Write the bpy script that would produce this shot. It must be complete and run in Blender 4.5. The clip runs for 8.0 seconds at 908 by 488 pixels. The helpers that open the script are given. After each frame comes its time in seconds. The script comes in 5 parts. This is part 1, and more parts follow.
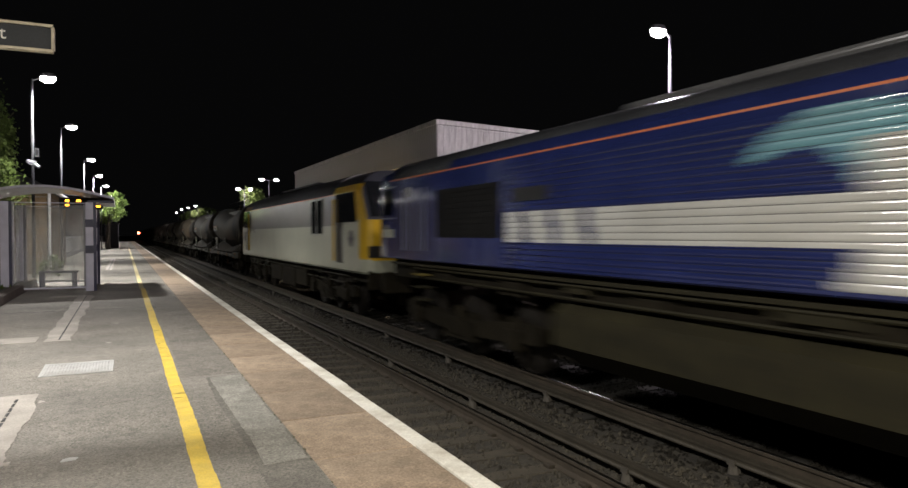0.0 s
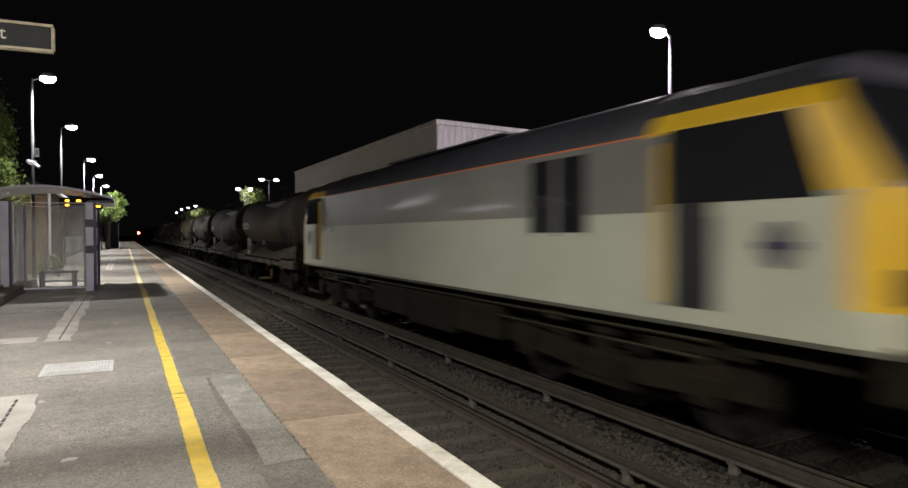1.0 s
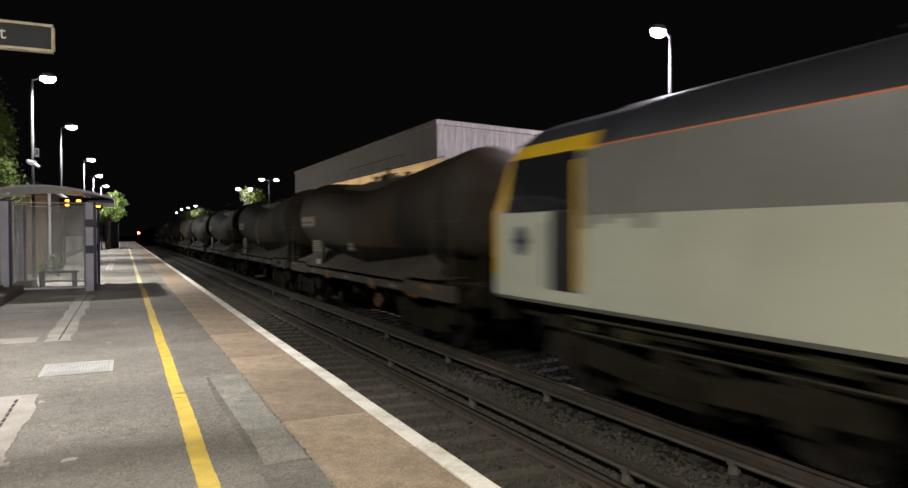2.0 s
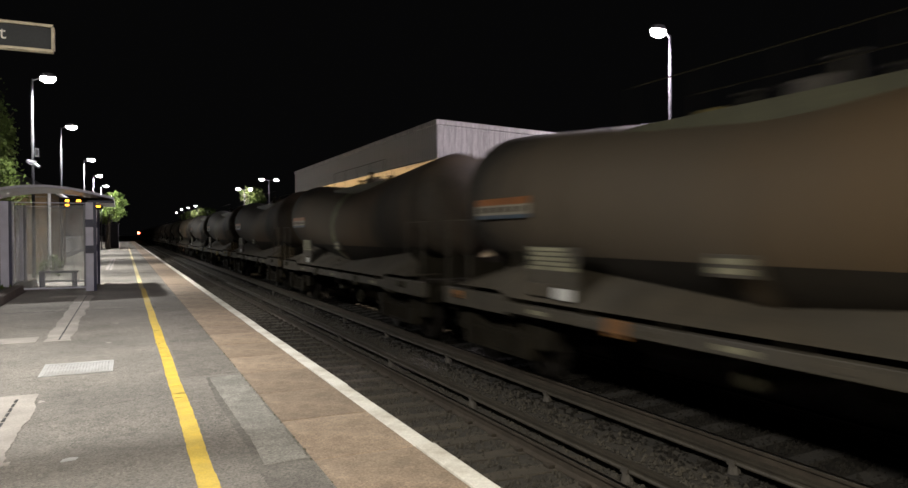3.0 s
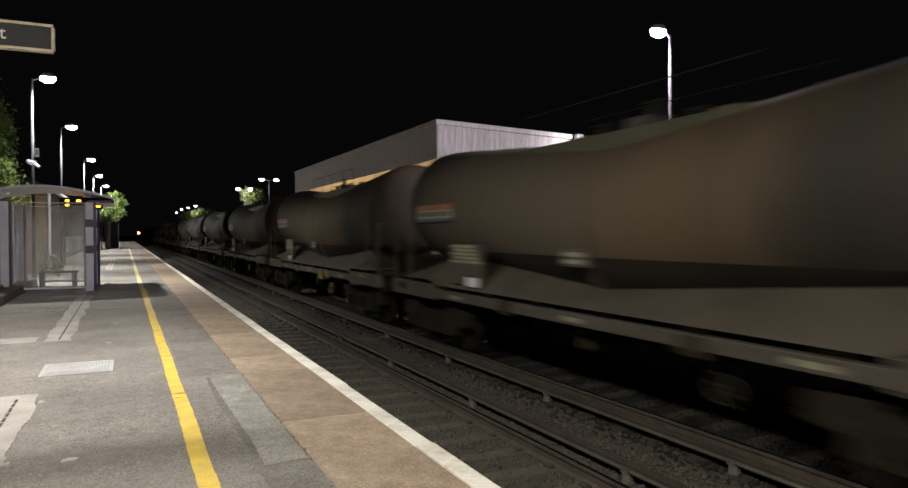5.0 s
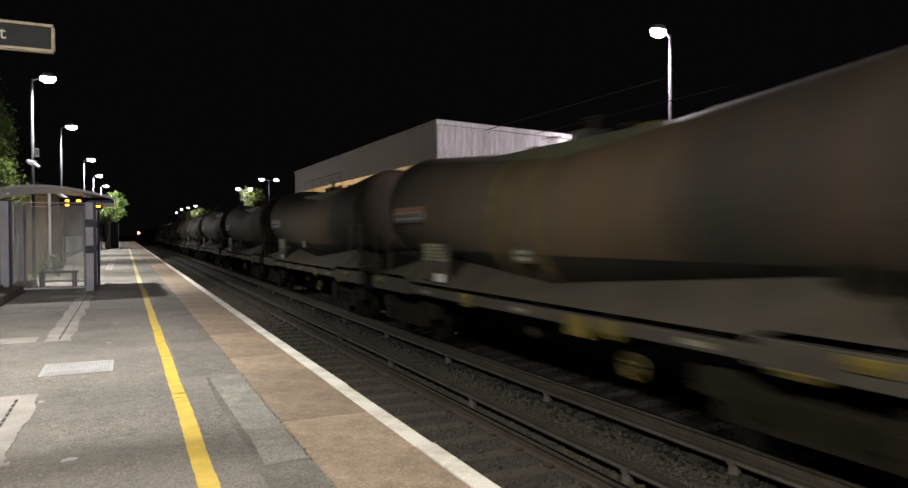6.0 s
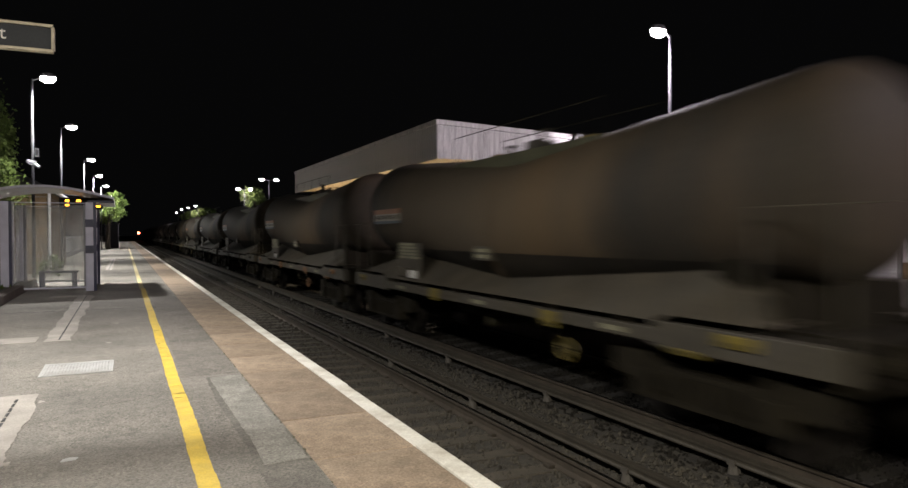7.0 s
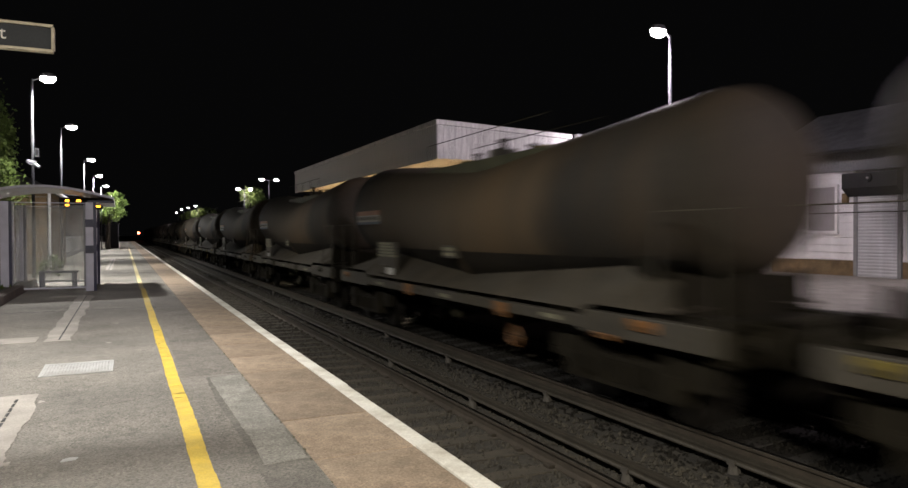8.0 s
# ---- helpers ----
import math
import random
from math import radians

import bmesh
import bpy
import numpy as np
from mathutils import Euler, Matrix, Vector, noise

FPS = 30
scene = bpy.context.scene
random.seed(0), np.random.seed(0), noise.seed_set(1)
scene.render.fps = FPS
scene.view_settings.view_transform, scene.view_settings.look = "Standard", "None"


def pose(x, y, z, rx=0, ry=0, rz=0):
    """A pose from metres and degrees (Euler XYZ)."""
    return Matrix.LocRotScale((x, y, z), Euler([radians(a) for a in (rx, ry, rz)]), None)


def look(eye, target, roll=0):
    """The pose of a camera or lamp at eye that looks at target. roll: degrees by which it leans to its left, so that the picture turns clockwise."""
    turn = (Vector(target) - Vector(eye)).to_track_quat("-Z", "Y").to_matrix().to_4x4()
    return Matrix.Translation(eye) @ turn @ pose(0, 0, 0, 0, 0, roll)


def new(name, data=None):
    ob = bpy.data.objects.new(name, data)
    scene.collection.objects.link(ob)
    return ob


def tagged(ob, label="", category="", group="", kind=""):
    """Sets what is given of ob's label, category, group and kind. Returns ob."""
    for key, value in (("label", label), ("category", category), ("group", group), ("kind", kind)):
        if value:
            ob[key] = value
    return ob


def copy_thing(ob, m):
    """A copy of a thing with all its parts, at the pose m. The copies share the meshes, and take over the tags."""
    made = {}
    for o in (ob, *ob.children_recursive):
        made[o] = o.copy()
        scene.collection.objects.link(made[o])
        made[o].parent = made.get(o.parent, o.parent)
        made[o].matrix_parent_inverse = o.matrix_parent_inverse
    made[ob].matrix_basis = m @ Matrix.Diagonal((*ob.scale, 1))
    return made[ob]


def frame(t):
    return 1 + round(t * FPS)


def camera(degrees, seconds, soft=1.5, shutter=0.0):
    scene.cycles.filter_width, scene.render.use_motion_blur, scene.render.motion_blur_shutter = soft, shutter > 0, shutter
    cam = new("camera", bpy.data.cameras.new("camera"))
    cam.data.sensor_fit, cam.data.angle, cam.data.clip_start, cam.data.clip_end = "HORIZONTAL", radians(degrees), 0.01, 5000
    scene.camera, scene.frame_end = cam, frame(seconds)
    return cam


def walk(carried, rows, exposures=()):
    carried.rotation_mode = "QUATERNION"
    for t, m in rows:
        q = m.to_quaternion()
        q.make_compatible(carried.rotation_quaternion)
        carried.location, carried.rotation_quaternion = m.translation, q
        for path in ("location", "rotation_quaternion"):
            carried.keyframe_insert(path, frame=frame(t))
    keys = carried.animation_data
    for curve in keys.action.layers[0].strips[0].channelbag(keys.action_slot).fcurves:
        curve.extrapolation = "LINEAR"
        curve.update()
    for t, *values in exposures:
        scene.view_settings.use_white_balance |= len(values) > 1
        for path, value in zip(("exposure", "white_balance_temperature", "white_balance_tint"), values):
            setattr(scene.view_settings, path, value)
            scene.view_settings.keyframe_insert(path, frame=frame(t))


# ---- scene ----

# ---------- camera ----------
cam = camera(65.55, 8.0, soft=1.5, shutter=1.0)
EYE = (0.0, 0.0, 1.443)
CAM_POSE = look(EYE, (0.4231, 0.9060, 1.443 - 0.0148), -0.2)
walk(cam, [(0.0, CAM_POSE), (8.0, CAM_POSE)])

# ---------- plan ----------
EDGE = 1.92          # near platform edge
RAIL_Z = -0.915      # rail top of the near track
FAR_RAIL_Z = -0.76   # the far track lies higher and leans towards the near one
FAR_CANT = 3.0
NEAR_TRACK = 3.45
FAR_TRACK = 6.67
FAR_EDGE = 8.15
FAR_Z = 0.25         # far platform top
PLAT_END = 175.0
SPEED = 13.227
POST_X, POST_H = -2.42, 6.0
NEAR_POSTS = (-19.0, -5.0, 8.7, 24.0, 34.3, 48.8, 61.8, 74.5, 91.0, 108.0, 128.0, 150.0)
FAR_POSTS = ((11.5, 12.75), (11.1, 60.7), (11.1, 74.2), (10.8, 121.0), (10.3, 129.7), (9.9, 139.0), (10.2, 158.0))

# ---------- world and light ----------
world = bpy.data.worlds.new("night")
scene.world = world
world.use_nodes = True
world.node_tree.nodes["Background"].inputs[0].default_value = (0.42, 0.42, 0.44, 1)
world.node_tree.nodes["Background"].inputs[1].default_value = 0.0045
scene.view_settings.exposure = 0.0


def lamp(name, loc, target, watts, size, color, spread=170):
    data = bpy.data.lights.new(name, "AREA")
    data.shape, data.size, data.energy, data.color, data.spread = "DISK", size, watts, color, radians(spread)
    ob = new(name, data)
    ob.matrix_world = look(loc, target)
    return ob


COOL = (1.0, 0.92, 0.78)
WHITE = (1.0, 0.97, 0.93)
PINK = (1.0, 0.88, 0.97)


def globe(name, loc, watts, color, radius=0.15):
    data = bpy.data.lights.new(name, "POINT")
    data.energy, data.color, data.shadow_soft_size = watts, color, radius
    ob = new(name, data)
    ob.location = loc
    return ob


for y in NEAR_POSTS:
    lamp("platform_light", (POST_X + 0.45, y, POST_H - 0.16), (POST_X + 0.65, y, 0), {-19.0: 600, -5.0: 3400, 8.7: 690, 24.0: 800}.get(y, 480), (0.8 if y > 0 else 1.3) if y < 20 else 0.4, COOL if y < 0 else WHITE, 170 if y < 0 else (160 if y < 20 else (136 if y < 30 else 122)))
for x, y, watts in ((11.5, 12.75, 1250), (11.5, 0.0, 950), (11.1, 60.7, 110), (11.1, 74.2, 850), (10.3, 122.0, 2600)):
    globe("platform_light", (x - 0.5, y, POST_H - 0.36), watts, PINK)
globe("floodlight", (13.9, 19.75, 4.5), 85, PINK, 0.08)
globe("platform_light", (POST_X + 1.0, 74.9, POST_H - 0.3), 1900, WHITE)
for y in (25.0, 32.0, 39.0):
    lamp("canopy_light", (11.2, y, 3.6), (11.2, y, 0), 800, 0.4, (1.0, 0.8, 0.55))


# ---------- materials ----------
def mat(name, color, rough=0.7, metal=0.0, vary=0.25, scale=3.0, fine=60.0, bump=0.2, dirt=None, dirt_amount=0.5,
        emit=0.0, spec=0.5, stretch=(1, 1, 1), coat=0.0, by_object=0.0, speckle=0.0):
    m = bpy.data.materials.new(name)
    m.use_nodes = True
    nt = m.node_tree
    n, l = nt.nodes, nt.links
    b = n["Principled BSDF"]
    b.inputs["Roughness"].default_value, b.inputs["Metallic"].default_value = rough, metal
    b.inputs["Coat Weight"].default_value = coat
    b.inputs["Specular IOR Level"].default_value = spec
    b.inputs["Coat Roughness"].default_value = 0.07
    if emit:
        b.inputs["Base Color"].default_value = (*color, 1)
        b.inputs["Emission Color"].default_value = (*color, 1)
        b.inputs["Emission Strength"].default_value = emit
        return m
    tc = n.new("ShaderNodeTexCoord")
    mp = n.new("ShaderNodeMapping")
    mp.inputs["Scale"].default_value = stretch
    l.new(tc.outputs["Object"], mp.inputs["Vector"])
    big = n.new("ShaderNodeTexNoise")
    big.inputs["Scale"].default_value, big.inputs["Detail"].default_value = scale, 6
    small = n.new("ShaderNodeTexNoise")
    small.inputs["Scale"].default_value, small.inputs["Detail"].default_value = fine, 3
    l.new(mp.outputs[0], big.inputs["Vector"])
    l.new(tc.outputs["Object"], small.inputs["Vector"])
    mix = n.new("ShaderNodeMixRGB")
    lo = [c * (1 - vary) for c in color]
    hi = [min(1, c * (1 + vary)) for c in color]
    mix.inputs[1].default_value, mix.inputs[2].default_value = (*lo, 1), (*hi, 1)
    ramp = n.new("ShaderNodeValToRGB")
    ramp.color_ramp.elements[0].position, ramp.color_ramp.elements[1].position = 0.3, 0.7
    l.new(big.outputs["Fac"], ramp.inputs[0])
    l.new(ramp.outputs[0], mix.inputs[0])
    mix2 = n.new("ShaderNodeMixRGB")
    mix2.blend_type = "MULTIPLY"
    mix2.inputs[0].default_value = min(1.0, vary * 2.2)
    r2 = n.new("ShaderNodeValToRGB")
    r2.color_ramp.elements[0].position, r2.color_ramp.elements[1].position = 0.3, 0.62
    r2.color_ramp.elements[0].color = (0.45, 0.45, 0.45, 1)
    l.new(small.outputs["Fac"], r2.inputs[0])
    l.new(mix.outputs[0], mix2.inputs[1])
    l.new(r2.outputs[0], mix2.inputs[2])
    out = mix2.outputs[0]
    if speckle:
        grit = n.new("ShaderNodeTexVoronoi")
        grit.inputs["Scale"].default_value = 75.0
        l.new(tc.outputs["Object"], grit.inputs["Vector"])
        r4 = n.new("ShaderNodeMapRange")
        r4.inputs[1].default_value, r4.inputs[2].default_value = 0.0, 1.0
        r4.inputs[3].default_value, r4.inputs[4].default_value = 1 - speckle, 1 + speckle
        l.new(grit.outputs["Color"], r4.inputs[0])
        patchy = n.new("ShaderNodeTexNoise")
        patchy.inputs["Scale"].default_value, patchy.inputs["Detail"].default_value = 9.0, 8
        l.new(tc.outputs["Object"], patchy.inputs["Vector"])
        r5 = n.new("ShaderNodeMapRange")
        r5.inputs[1].default_value, r5.inputs[2].default_value = 0.35, 0.65
        r5.inputs[3].default_value, r5.inputs[4].default_value = 0.88, 1.12
        l.new(patchy.outputs["Fac"], r5.inputs[0])
        both = n.new("ShaderNodeMath")
        both.operation = "MULTIPLY"
        l.new(r4.outputs[0], both.inputs[0])
        l.new(r5.outputs[0], both.inputs[1])
        h2 = n.new("ShaderNodeHueSaturation")
        l.new(both.outputs[0], h2.inputs["Value"])
        l.new(out, h2.inputs["Color"])
        out = h2.outputs[0]
    if dirt:
        d = n.new("ShaderNodeTexNoise")
        d.inputs["Scale"].default_value, d.inputs["Detail"].default_value = scale * 0.45, 8
        d.inputs["Roughness"].default_value = 0.7
        l.new(mp.outputs[0], d.inputs["Vector"])
        r3 = n.new("ShaderNodeValToRGB")
        r3.color_ramp.elements[0].position, r3.color_ramp.elements[1].position = 0.45, 0.7
        r3.color_ramp.elements[1].color = (dirt_amount,) * 3 + (1,)
        l.new(d.outputs["Fac"], r3.inputs[0])
        mix3 = n.new("ShaderNodeMixRGB")
        mix3.inputs[2].default_value = (*dirt, 1)
        l.new(r3.outputs[0], mix3.inputs[0])
        l.new(out, mix3.inputs[1])
        out = mix3.outputs[0]
    if by_object:
        info = n.new("ShaderNodeObjectInfo")
        mr = n.new("ShaderNodeMapRange")
        mr.inputs[3].default_value, mr.inputs[4].default_value = 1 - by_object, 1 + by_object
        l.new(info.outputs["Random"], mr.inputs[0])
        hsv = n.new("ShaderNodeHueSaturation")
        l.new(mr.outputs[0], hsv.inputs["Value"])
        l.new(out, hsv.inputs["Color"])
        out = hsv.outputs[0]
    l.new(out, b.inputs["Base Color"])
    if bump:
        bp = n.new("ShaderNodeBump")
        bp.inputs["Strength"].default_value, bp.inputs["Distance"].default_value = bump, 0.01
        l.new(small.outputs["Fac"], bp.inputs["Height"])
        l.new(bp.outputs[0], b.inputs["Normal"])
    return m


def glass_mat(name, color, rough=0.02):
    m = bpy.data.materials.new(name)
    m.use_nodes = True
    nt = m.node_tree
    n, l = nt.nodes, nt.links
    b = n["Principled BSDF"]
    b.inputs["Base Color"].default_value = (*color, 1)
    b.inputs["Roughness"].default_value = rough
    b.inputs["Transmission Weight"].default_value = 1.0
    b.inputs["IOR"].default_value = 1.05
    dirty = n.new("ShaderNodeBsdfDiffuse")
    dirty.inputs[0].default_value = (0.5, 0.5, 0.47, 1)
    noi = n.new("ShaderNodeTexNoise")
    noi.inputs["Scale"].default_value, noi.inputs["Detail"].default_value = 2.2, 6
    tc, mp = n.new("ShaderNodeTexCoord"), n.new("ShaderNodeMapping")
    mp.inputs["Scale"].default_value = (4.0, 4.0, 0.5)
    l.new(tc.outputs["Object"], mp.inputs["Vector"])
    l.new(mp.outputs[0], noi.inputs["Vector"])
    mr = n.new("ShaderNodeMapRange")
    mr.inputs[1].default_value, mr.inputs[2].default_value = 0.3, 0.75
    mr.inputs[3].default_value, mr.inputs[4].default_value = 0.05, 0.32
    l.new(noi.outputs["Fac"], mr.inputs[0])
    mix = n.new("ShaderNodeMixShader")
    l.new(mr.outputs[0], mix.inputs[0])
    l.new(b.outputs[0], mix.inputs[1])
    l.new(dirty.outputs[0], mix.inputs[2])
    l.new(mix.outputs[0], n["Material Output"].inputs[0])
    return m


M_ASPHALT = mat("asphalt", (0.178, 0.164, 0.141), 0.85, vary=0.28, scale=0.8, fine=70, bump=0.9, dirt=(0.27, 0.255, 0.225), dirt_amount=0.4, speckle=0.5)
M_PATCH = mat("patched_asphalt", (0.224, 0.215, 0.188), 0.9, vary=0.2, scale=3, fine=60, bump=0.6, speckle=0.36)
M_DARKPATCH = mat("fresh_asphalt", (0.135, 0.125, 0.108), 0.85, vary=0.2, scale=2, fine=70, bump=0.6, speckle=0.36)
M_STRIP = mat("relaid_asphalt", (0.172, 0.157, 0.135), 0.85, vary=0.25, scale=1.2, fine=70, bump=0.8, speckle=0.45)
M_MOSS = mat("dark_moss", (0.1, 0.09, 0.055), 0.95, vary=0.4, scale=20)
M_OLDPAINT = mat("grimy_crack_in_paint", (0.22, 0.16, 0.04), 0.9, vary=0.2)
M_SLAB = mat("tan_slab", (0.265, 0.2, 0.141), 0.8, vary=0.2, scale=2.2, fine=60, bump=0.35, dirt=(0.33, 0.28, 0.21), dirt_amount=0.4, by_object=0.15, speckle=0.28)
M_WHITE = mat("white_line_paint", (0.72, 0.7, 0.63), 0.7, vary=0.15, scale=4, fine=70, bump=0.3, dirt=(0.27, 0.22, 0.16), dirt_amount=0.9)
M_YELLOW = mat("yellow_line_paint", (0.66, 0.47, 0.06), 0.6, vary=0.18, scale=5, fine=90, bump=0.3, dirt=(0.4, 0.3, 0.1), dirt_amount=0.5)
M_YELLOWOLD = mat("worn_yellow_paint", (0.55, 0.47, 0.22), 0.7, vary=0.2, scale=5, fine=90, bump=0.3, dirt=(0.25, 0.22, 0.15), dirt_amount=0.6)
M_CONCRETE = mat("concrete", (0.33, 0.305, 0.27), 0.85, vary=0.2, scale=2.5, fine=80, bump=0.3, dirt=(0.2, 0.18, 0.16), dirt_amount=0.6)
M_BALLAST = mat("ballast_bed", (0.034, 0.029, 0.021), 0.95, vary=0.4, scale=6, fine=45, bump=1.0)
# oily ballast with the shade under train and conductor rail in its colour
M_OILYSHADE = mat("oil_and_shade_ballast", (0.0105, 0.009, 0.0065), 0.9, vary=0.45, scale=9, fine=60, bump=0.3, spec=0.2)
M_STONE = mat("ballast_stone", (0.04, 0.034, 0.0235), 0.9, vary=0.45, scale=9, fine=60, bump=0.3)
M_GROUND = mat("dark_earth", (0.05, 0.05, 0.04), 0.95, vary=0.3, scale=0.5, fine=9)
M_RAILSIDE = mat("rusty_rail", (0.055, 0.044, 0.032), 0.7, 0.3, vary=0.3, scale=4, fine=60)
M_RAILTOP = mat("polished_rail_top", (0.6, 0.59, 0.57), 0.2, 1.0, vary=0.1, scale=3, fine=30, bump=0.03)
M_CONDUCTOR = mat("conductor_rail_steel", (0.05, 0.043, 0.032), 0.6, 0.3, vary=0.25, scale=3, fine=40)
M_SLEEPER = mat("concrete_sleeper", (0.056, 0.046, 0.032), 0.9, vary=0.3, scale=5, fine=50, by_object=0.15)
# far sleepers: oil stain and the train's shade in one dark colour
M_OILYSHADESLEEPER = mat("oil_and_shade_sleeper", (0.013, 0.011, 0.008), 0.85, vary=0.4, scale=5, fine=50, by_object=0.3)
M_POT = mat("ceramic_insulator", (0.05, 0.044, 0.036), 0.7, vary=0.2)
M_BRICK = mat("platform_brick", (0.07, 0.05, 0.038), 0.9, vary=0.3, scale=4, fine=30)
M_STEEL = mat("galvanised_steel", (0.25, 0.25, 0.255), 0.55, 0.3, vary=0.12, scale=6, fine=80, bump=0.05)
M_POLE = mat("weathered_pole_steel", (0.024, 0.024, 0.028), 0.6, 0.0, spec=0.2, vary=0.15, scale=6, fine=80, bump=0.05)
M_GREYPAINT = mat("pale_lilac_grey_paint", (0.5, 0.49, 0.55), 0.45, vary=0.1, scale=4, fine=60, bump=0.05)
M_NAVY = mat("dark_navy_paint", (0.03, 0.03, 0.06), 0.4, vary=0.2)
M_LAMPGLOW = mat("lamp_glow", (1.0, 0.97, 0.92), emit=26.0)
M_PINKGLOW = mat("lamp_glow_pink", (1.0, 0.93, 1.0), emit=30.0)
M_FARGLOW = mat("far_lamp_glow", (1.0, 0.97, 0.95), emit=12.0)
M_REDGLOW = mat("red_signal_glow", (1.0, 0.16, 0.08), emit=14.0)
M_AMBER = mat("amber_display_glow", (1.0, 0.4, 0.03), emit=7.0)
M_FASCIA = mat("white_fascia_boards", (0.5, 0.49, 0.48), 0.6, vary=0.18, scale=3, fine=40, bump=0.1, dirt=(0.2, 0.19, 0.18), dirt_amount=0.7, stretch=(4, 4, 0.5))
M_SOFFIT = mat("cream_soffit", (0.6, 0.5, 0.33), 0.7, vary=0.15, scale=3, fine=40)
M_ROOFFELT = mat("roof_felt", (0.06, 0.06, 0.065), 0.9, vary=0.25, scale=2, fine=40)
M_CLAP = mat("white_weatherboard", (0.74, 0.72, 0.73), 0.55, vary=0.1, scale=3, fine=50, bump=0.1)
M_SHUTTER = mat("galvanised_shutter", (0.62, 0.62, 0.64), 0.36, 0.35, vary=0.12, scale=5, fine=60, bump=0.05)
M_BROWNBRICK = mat("brown_brick_plinth", (0.18, 0.12, 0.06), 0.85, vary=0.3, scale=4, fine=40)
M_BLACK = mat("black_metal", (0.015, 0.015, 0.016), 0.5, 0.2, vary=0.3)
M_SLATE = mat("slate_roof", (0.08, 0.08, 0.085), 0.8, vary=0.3, scale=3, fine=25)
M_GLASS = glass_mat("shelter_glass", (0.93, 0.95, 0.94))
M_DARKGLASS = mat("dark_window_glass", (0.012, 0.013, 0.015), 0.06, vary=0.05, bump=0.0)
M_SIGNFACE = mat("dark_sign_face", (0.03, 0.034, 0.04), 0.3, vary=0.15, bump=0.0, spec=0.025)
M_SIGNFRAME = mat("cream_sign_frame", (0.62, 0.56, 0.42), 0.5, vary=0.1, scale=9, dirt=(0.25, 0.2, 0.12), dirt_amount=0.7)
M_SIGNTEXT = mat("white_sign_text", (0.75, 0.75, 0.72), 0.5, vary=0.03, bump=0.0)
M_LEAF = mat("leaves", (0.12, 0.17, 0.04), 0.7, vary=0.4, scale=1.5, fine=12, bump=0)
def leafy(m):
    nt = m.node_tree
    b = nt.nodes["Principled BSDF"]
    t = nt.nodes.new("ShaderNodeBsdfTranslucent")
    mix = nt.nodes.new("ShaderNodeMixShader")
    mix.inputs[0].default_value = 0.45
    nt.links.new(b.inputs["Base Color"].links[0].from_socket, t.inputs["Color"])
    nt.links.new(b.outputs[0], mix.inputs[1])
    nt.links.new(t.outputs[0], mix.inputs[2])
    nt.links.new(mix.outputs[0], nt.nodes["Material Output"].inputs[0])


leafy(M_LEAF)
M_BARK = mat("bark", (0.045, 0.035, 0.025), 0.9, vary=0.35, scale=6, fine=30)
# train
M_BLUE = mat("blue_loco_paint", (0.017, 0.025, 0.105), 0.12, vary=0.15, scale=1.5, fine=20, bump=0.02, coat=0.4)
M_BAND = mat("white_loco_band", (0.52, 0.52, 0.5), 0.14, vary=0.12, scale=2, fine=20, bump=0.02, coat=0.3, dirt=(0.3, 0.29, 0.26), dirt_amount=0.5)
M_TEAL = mat("teal_loco_swirl", (0.13, 0.3, 0.36), 0.35, vary=0.15, scale=2, bump=0.02, coat=0.3)
M_ORANGELINE = mat("orange_cantrail_line", (0.5, 0.13, 0.03), 0.5, vary=0.1, bump=0.0)
M_CREAM = mat("pale_grey_loco_paint", (0.36, 0.37, 0.295), 0.45, vary=0.07, scale=1.2, fine=20, bump=0.02, coat=0.2)
M_MIDGREY = mat("mid_grey_loco_paint", (0.15, 0.15, 0.137), 0.38, vary=0.12, scale=1.2, fine=20, bump=0.0, coat=0.8)
M_DIESELROOF = mat("worn_grey_roof_paint", (0.07, 0.072, 0.078), 0.25, vary=0.25, scale=1.5, fine=20, bump=0.05, coat=0.3)
M_GRILLE = mat("soot_black_grille", (0.007, 0.007, 0.007), 0.85, vary=0.4, scale=5, spec=0.2)
M_LOCOROOF = mat("dark_loco_roof", (0.024, 0.026, 0.034), 0.6, vary=0.2, scale=1.5, fine=20, bump=0.05)
M_ROOFGREY = mat("dusty_grey_roof", (0.15, 0.15, 0.155), 0.25, vary=0.2, scale=1.5, fine=20, bump=0.05)
M_CABYELLOW = mat("warning_yellow_paint", (0.56, 0.35, 0.015), 0.4, vary=0.08, bump=0.02, coat=0.2)
M_UNDER = mat("grimy_underframe", (0.014, 0.0115, 0.007), 0.85, 0.0, spec=0.12, vary=0.4, scale=3, fine=30, bump=0.3)
M_GEAR = mat("oily_brown_gear", (0.021, 0.018, 0.0075), 0.7, vary=0.4, scale=4, fine=30, bump=0.3, spec=0.25)
M_WHEEL = mat("grimy_wheel", (0.016, 0.013, 0.01), 0.6, 0.4, vary=0.3, scale=5)
M_TANK = mat("dirty_tank_steel", (0.028, 0.025, 0.02), 0.75, 0.0, spec=0.3, vary=0.28, scale=0.9, fine=14, bump=0.1, dirt=(0.07, 0.048, 0.028), dirt_amount=0.7, stretch=(1, 1.6, 0.35), by_object=0.22)
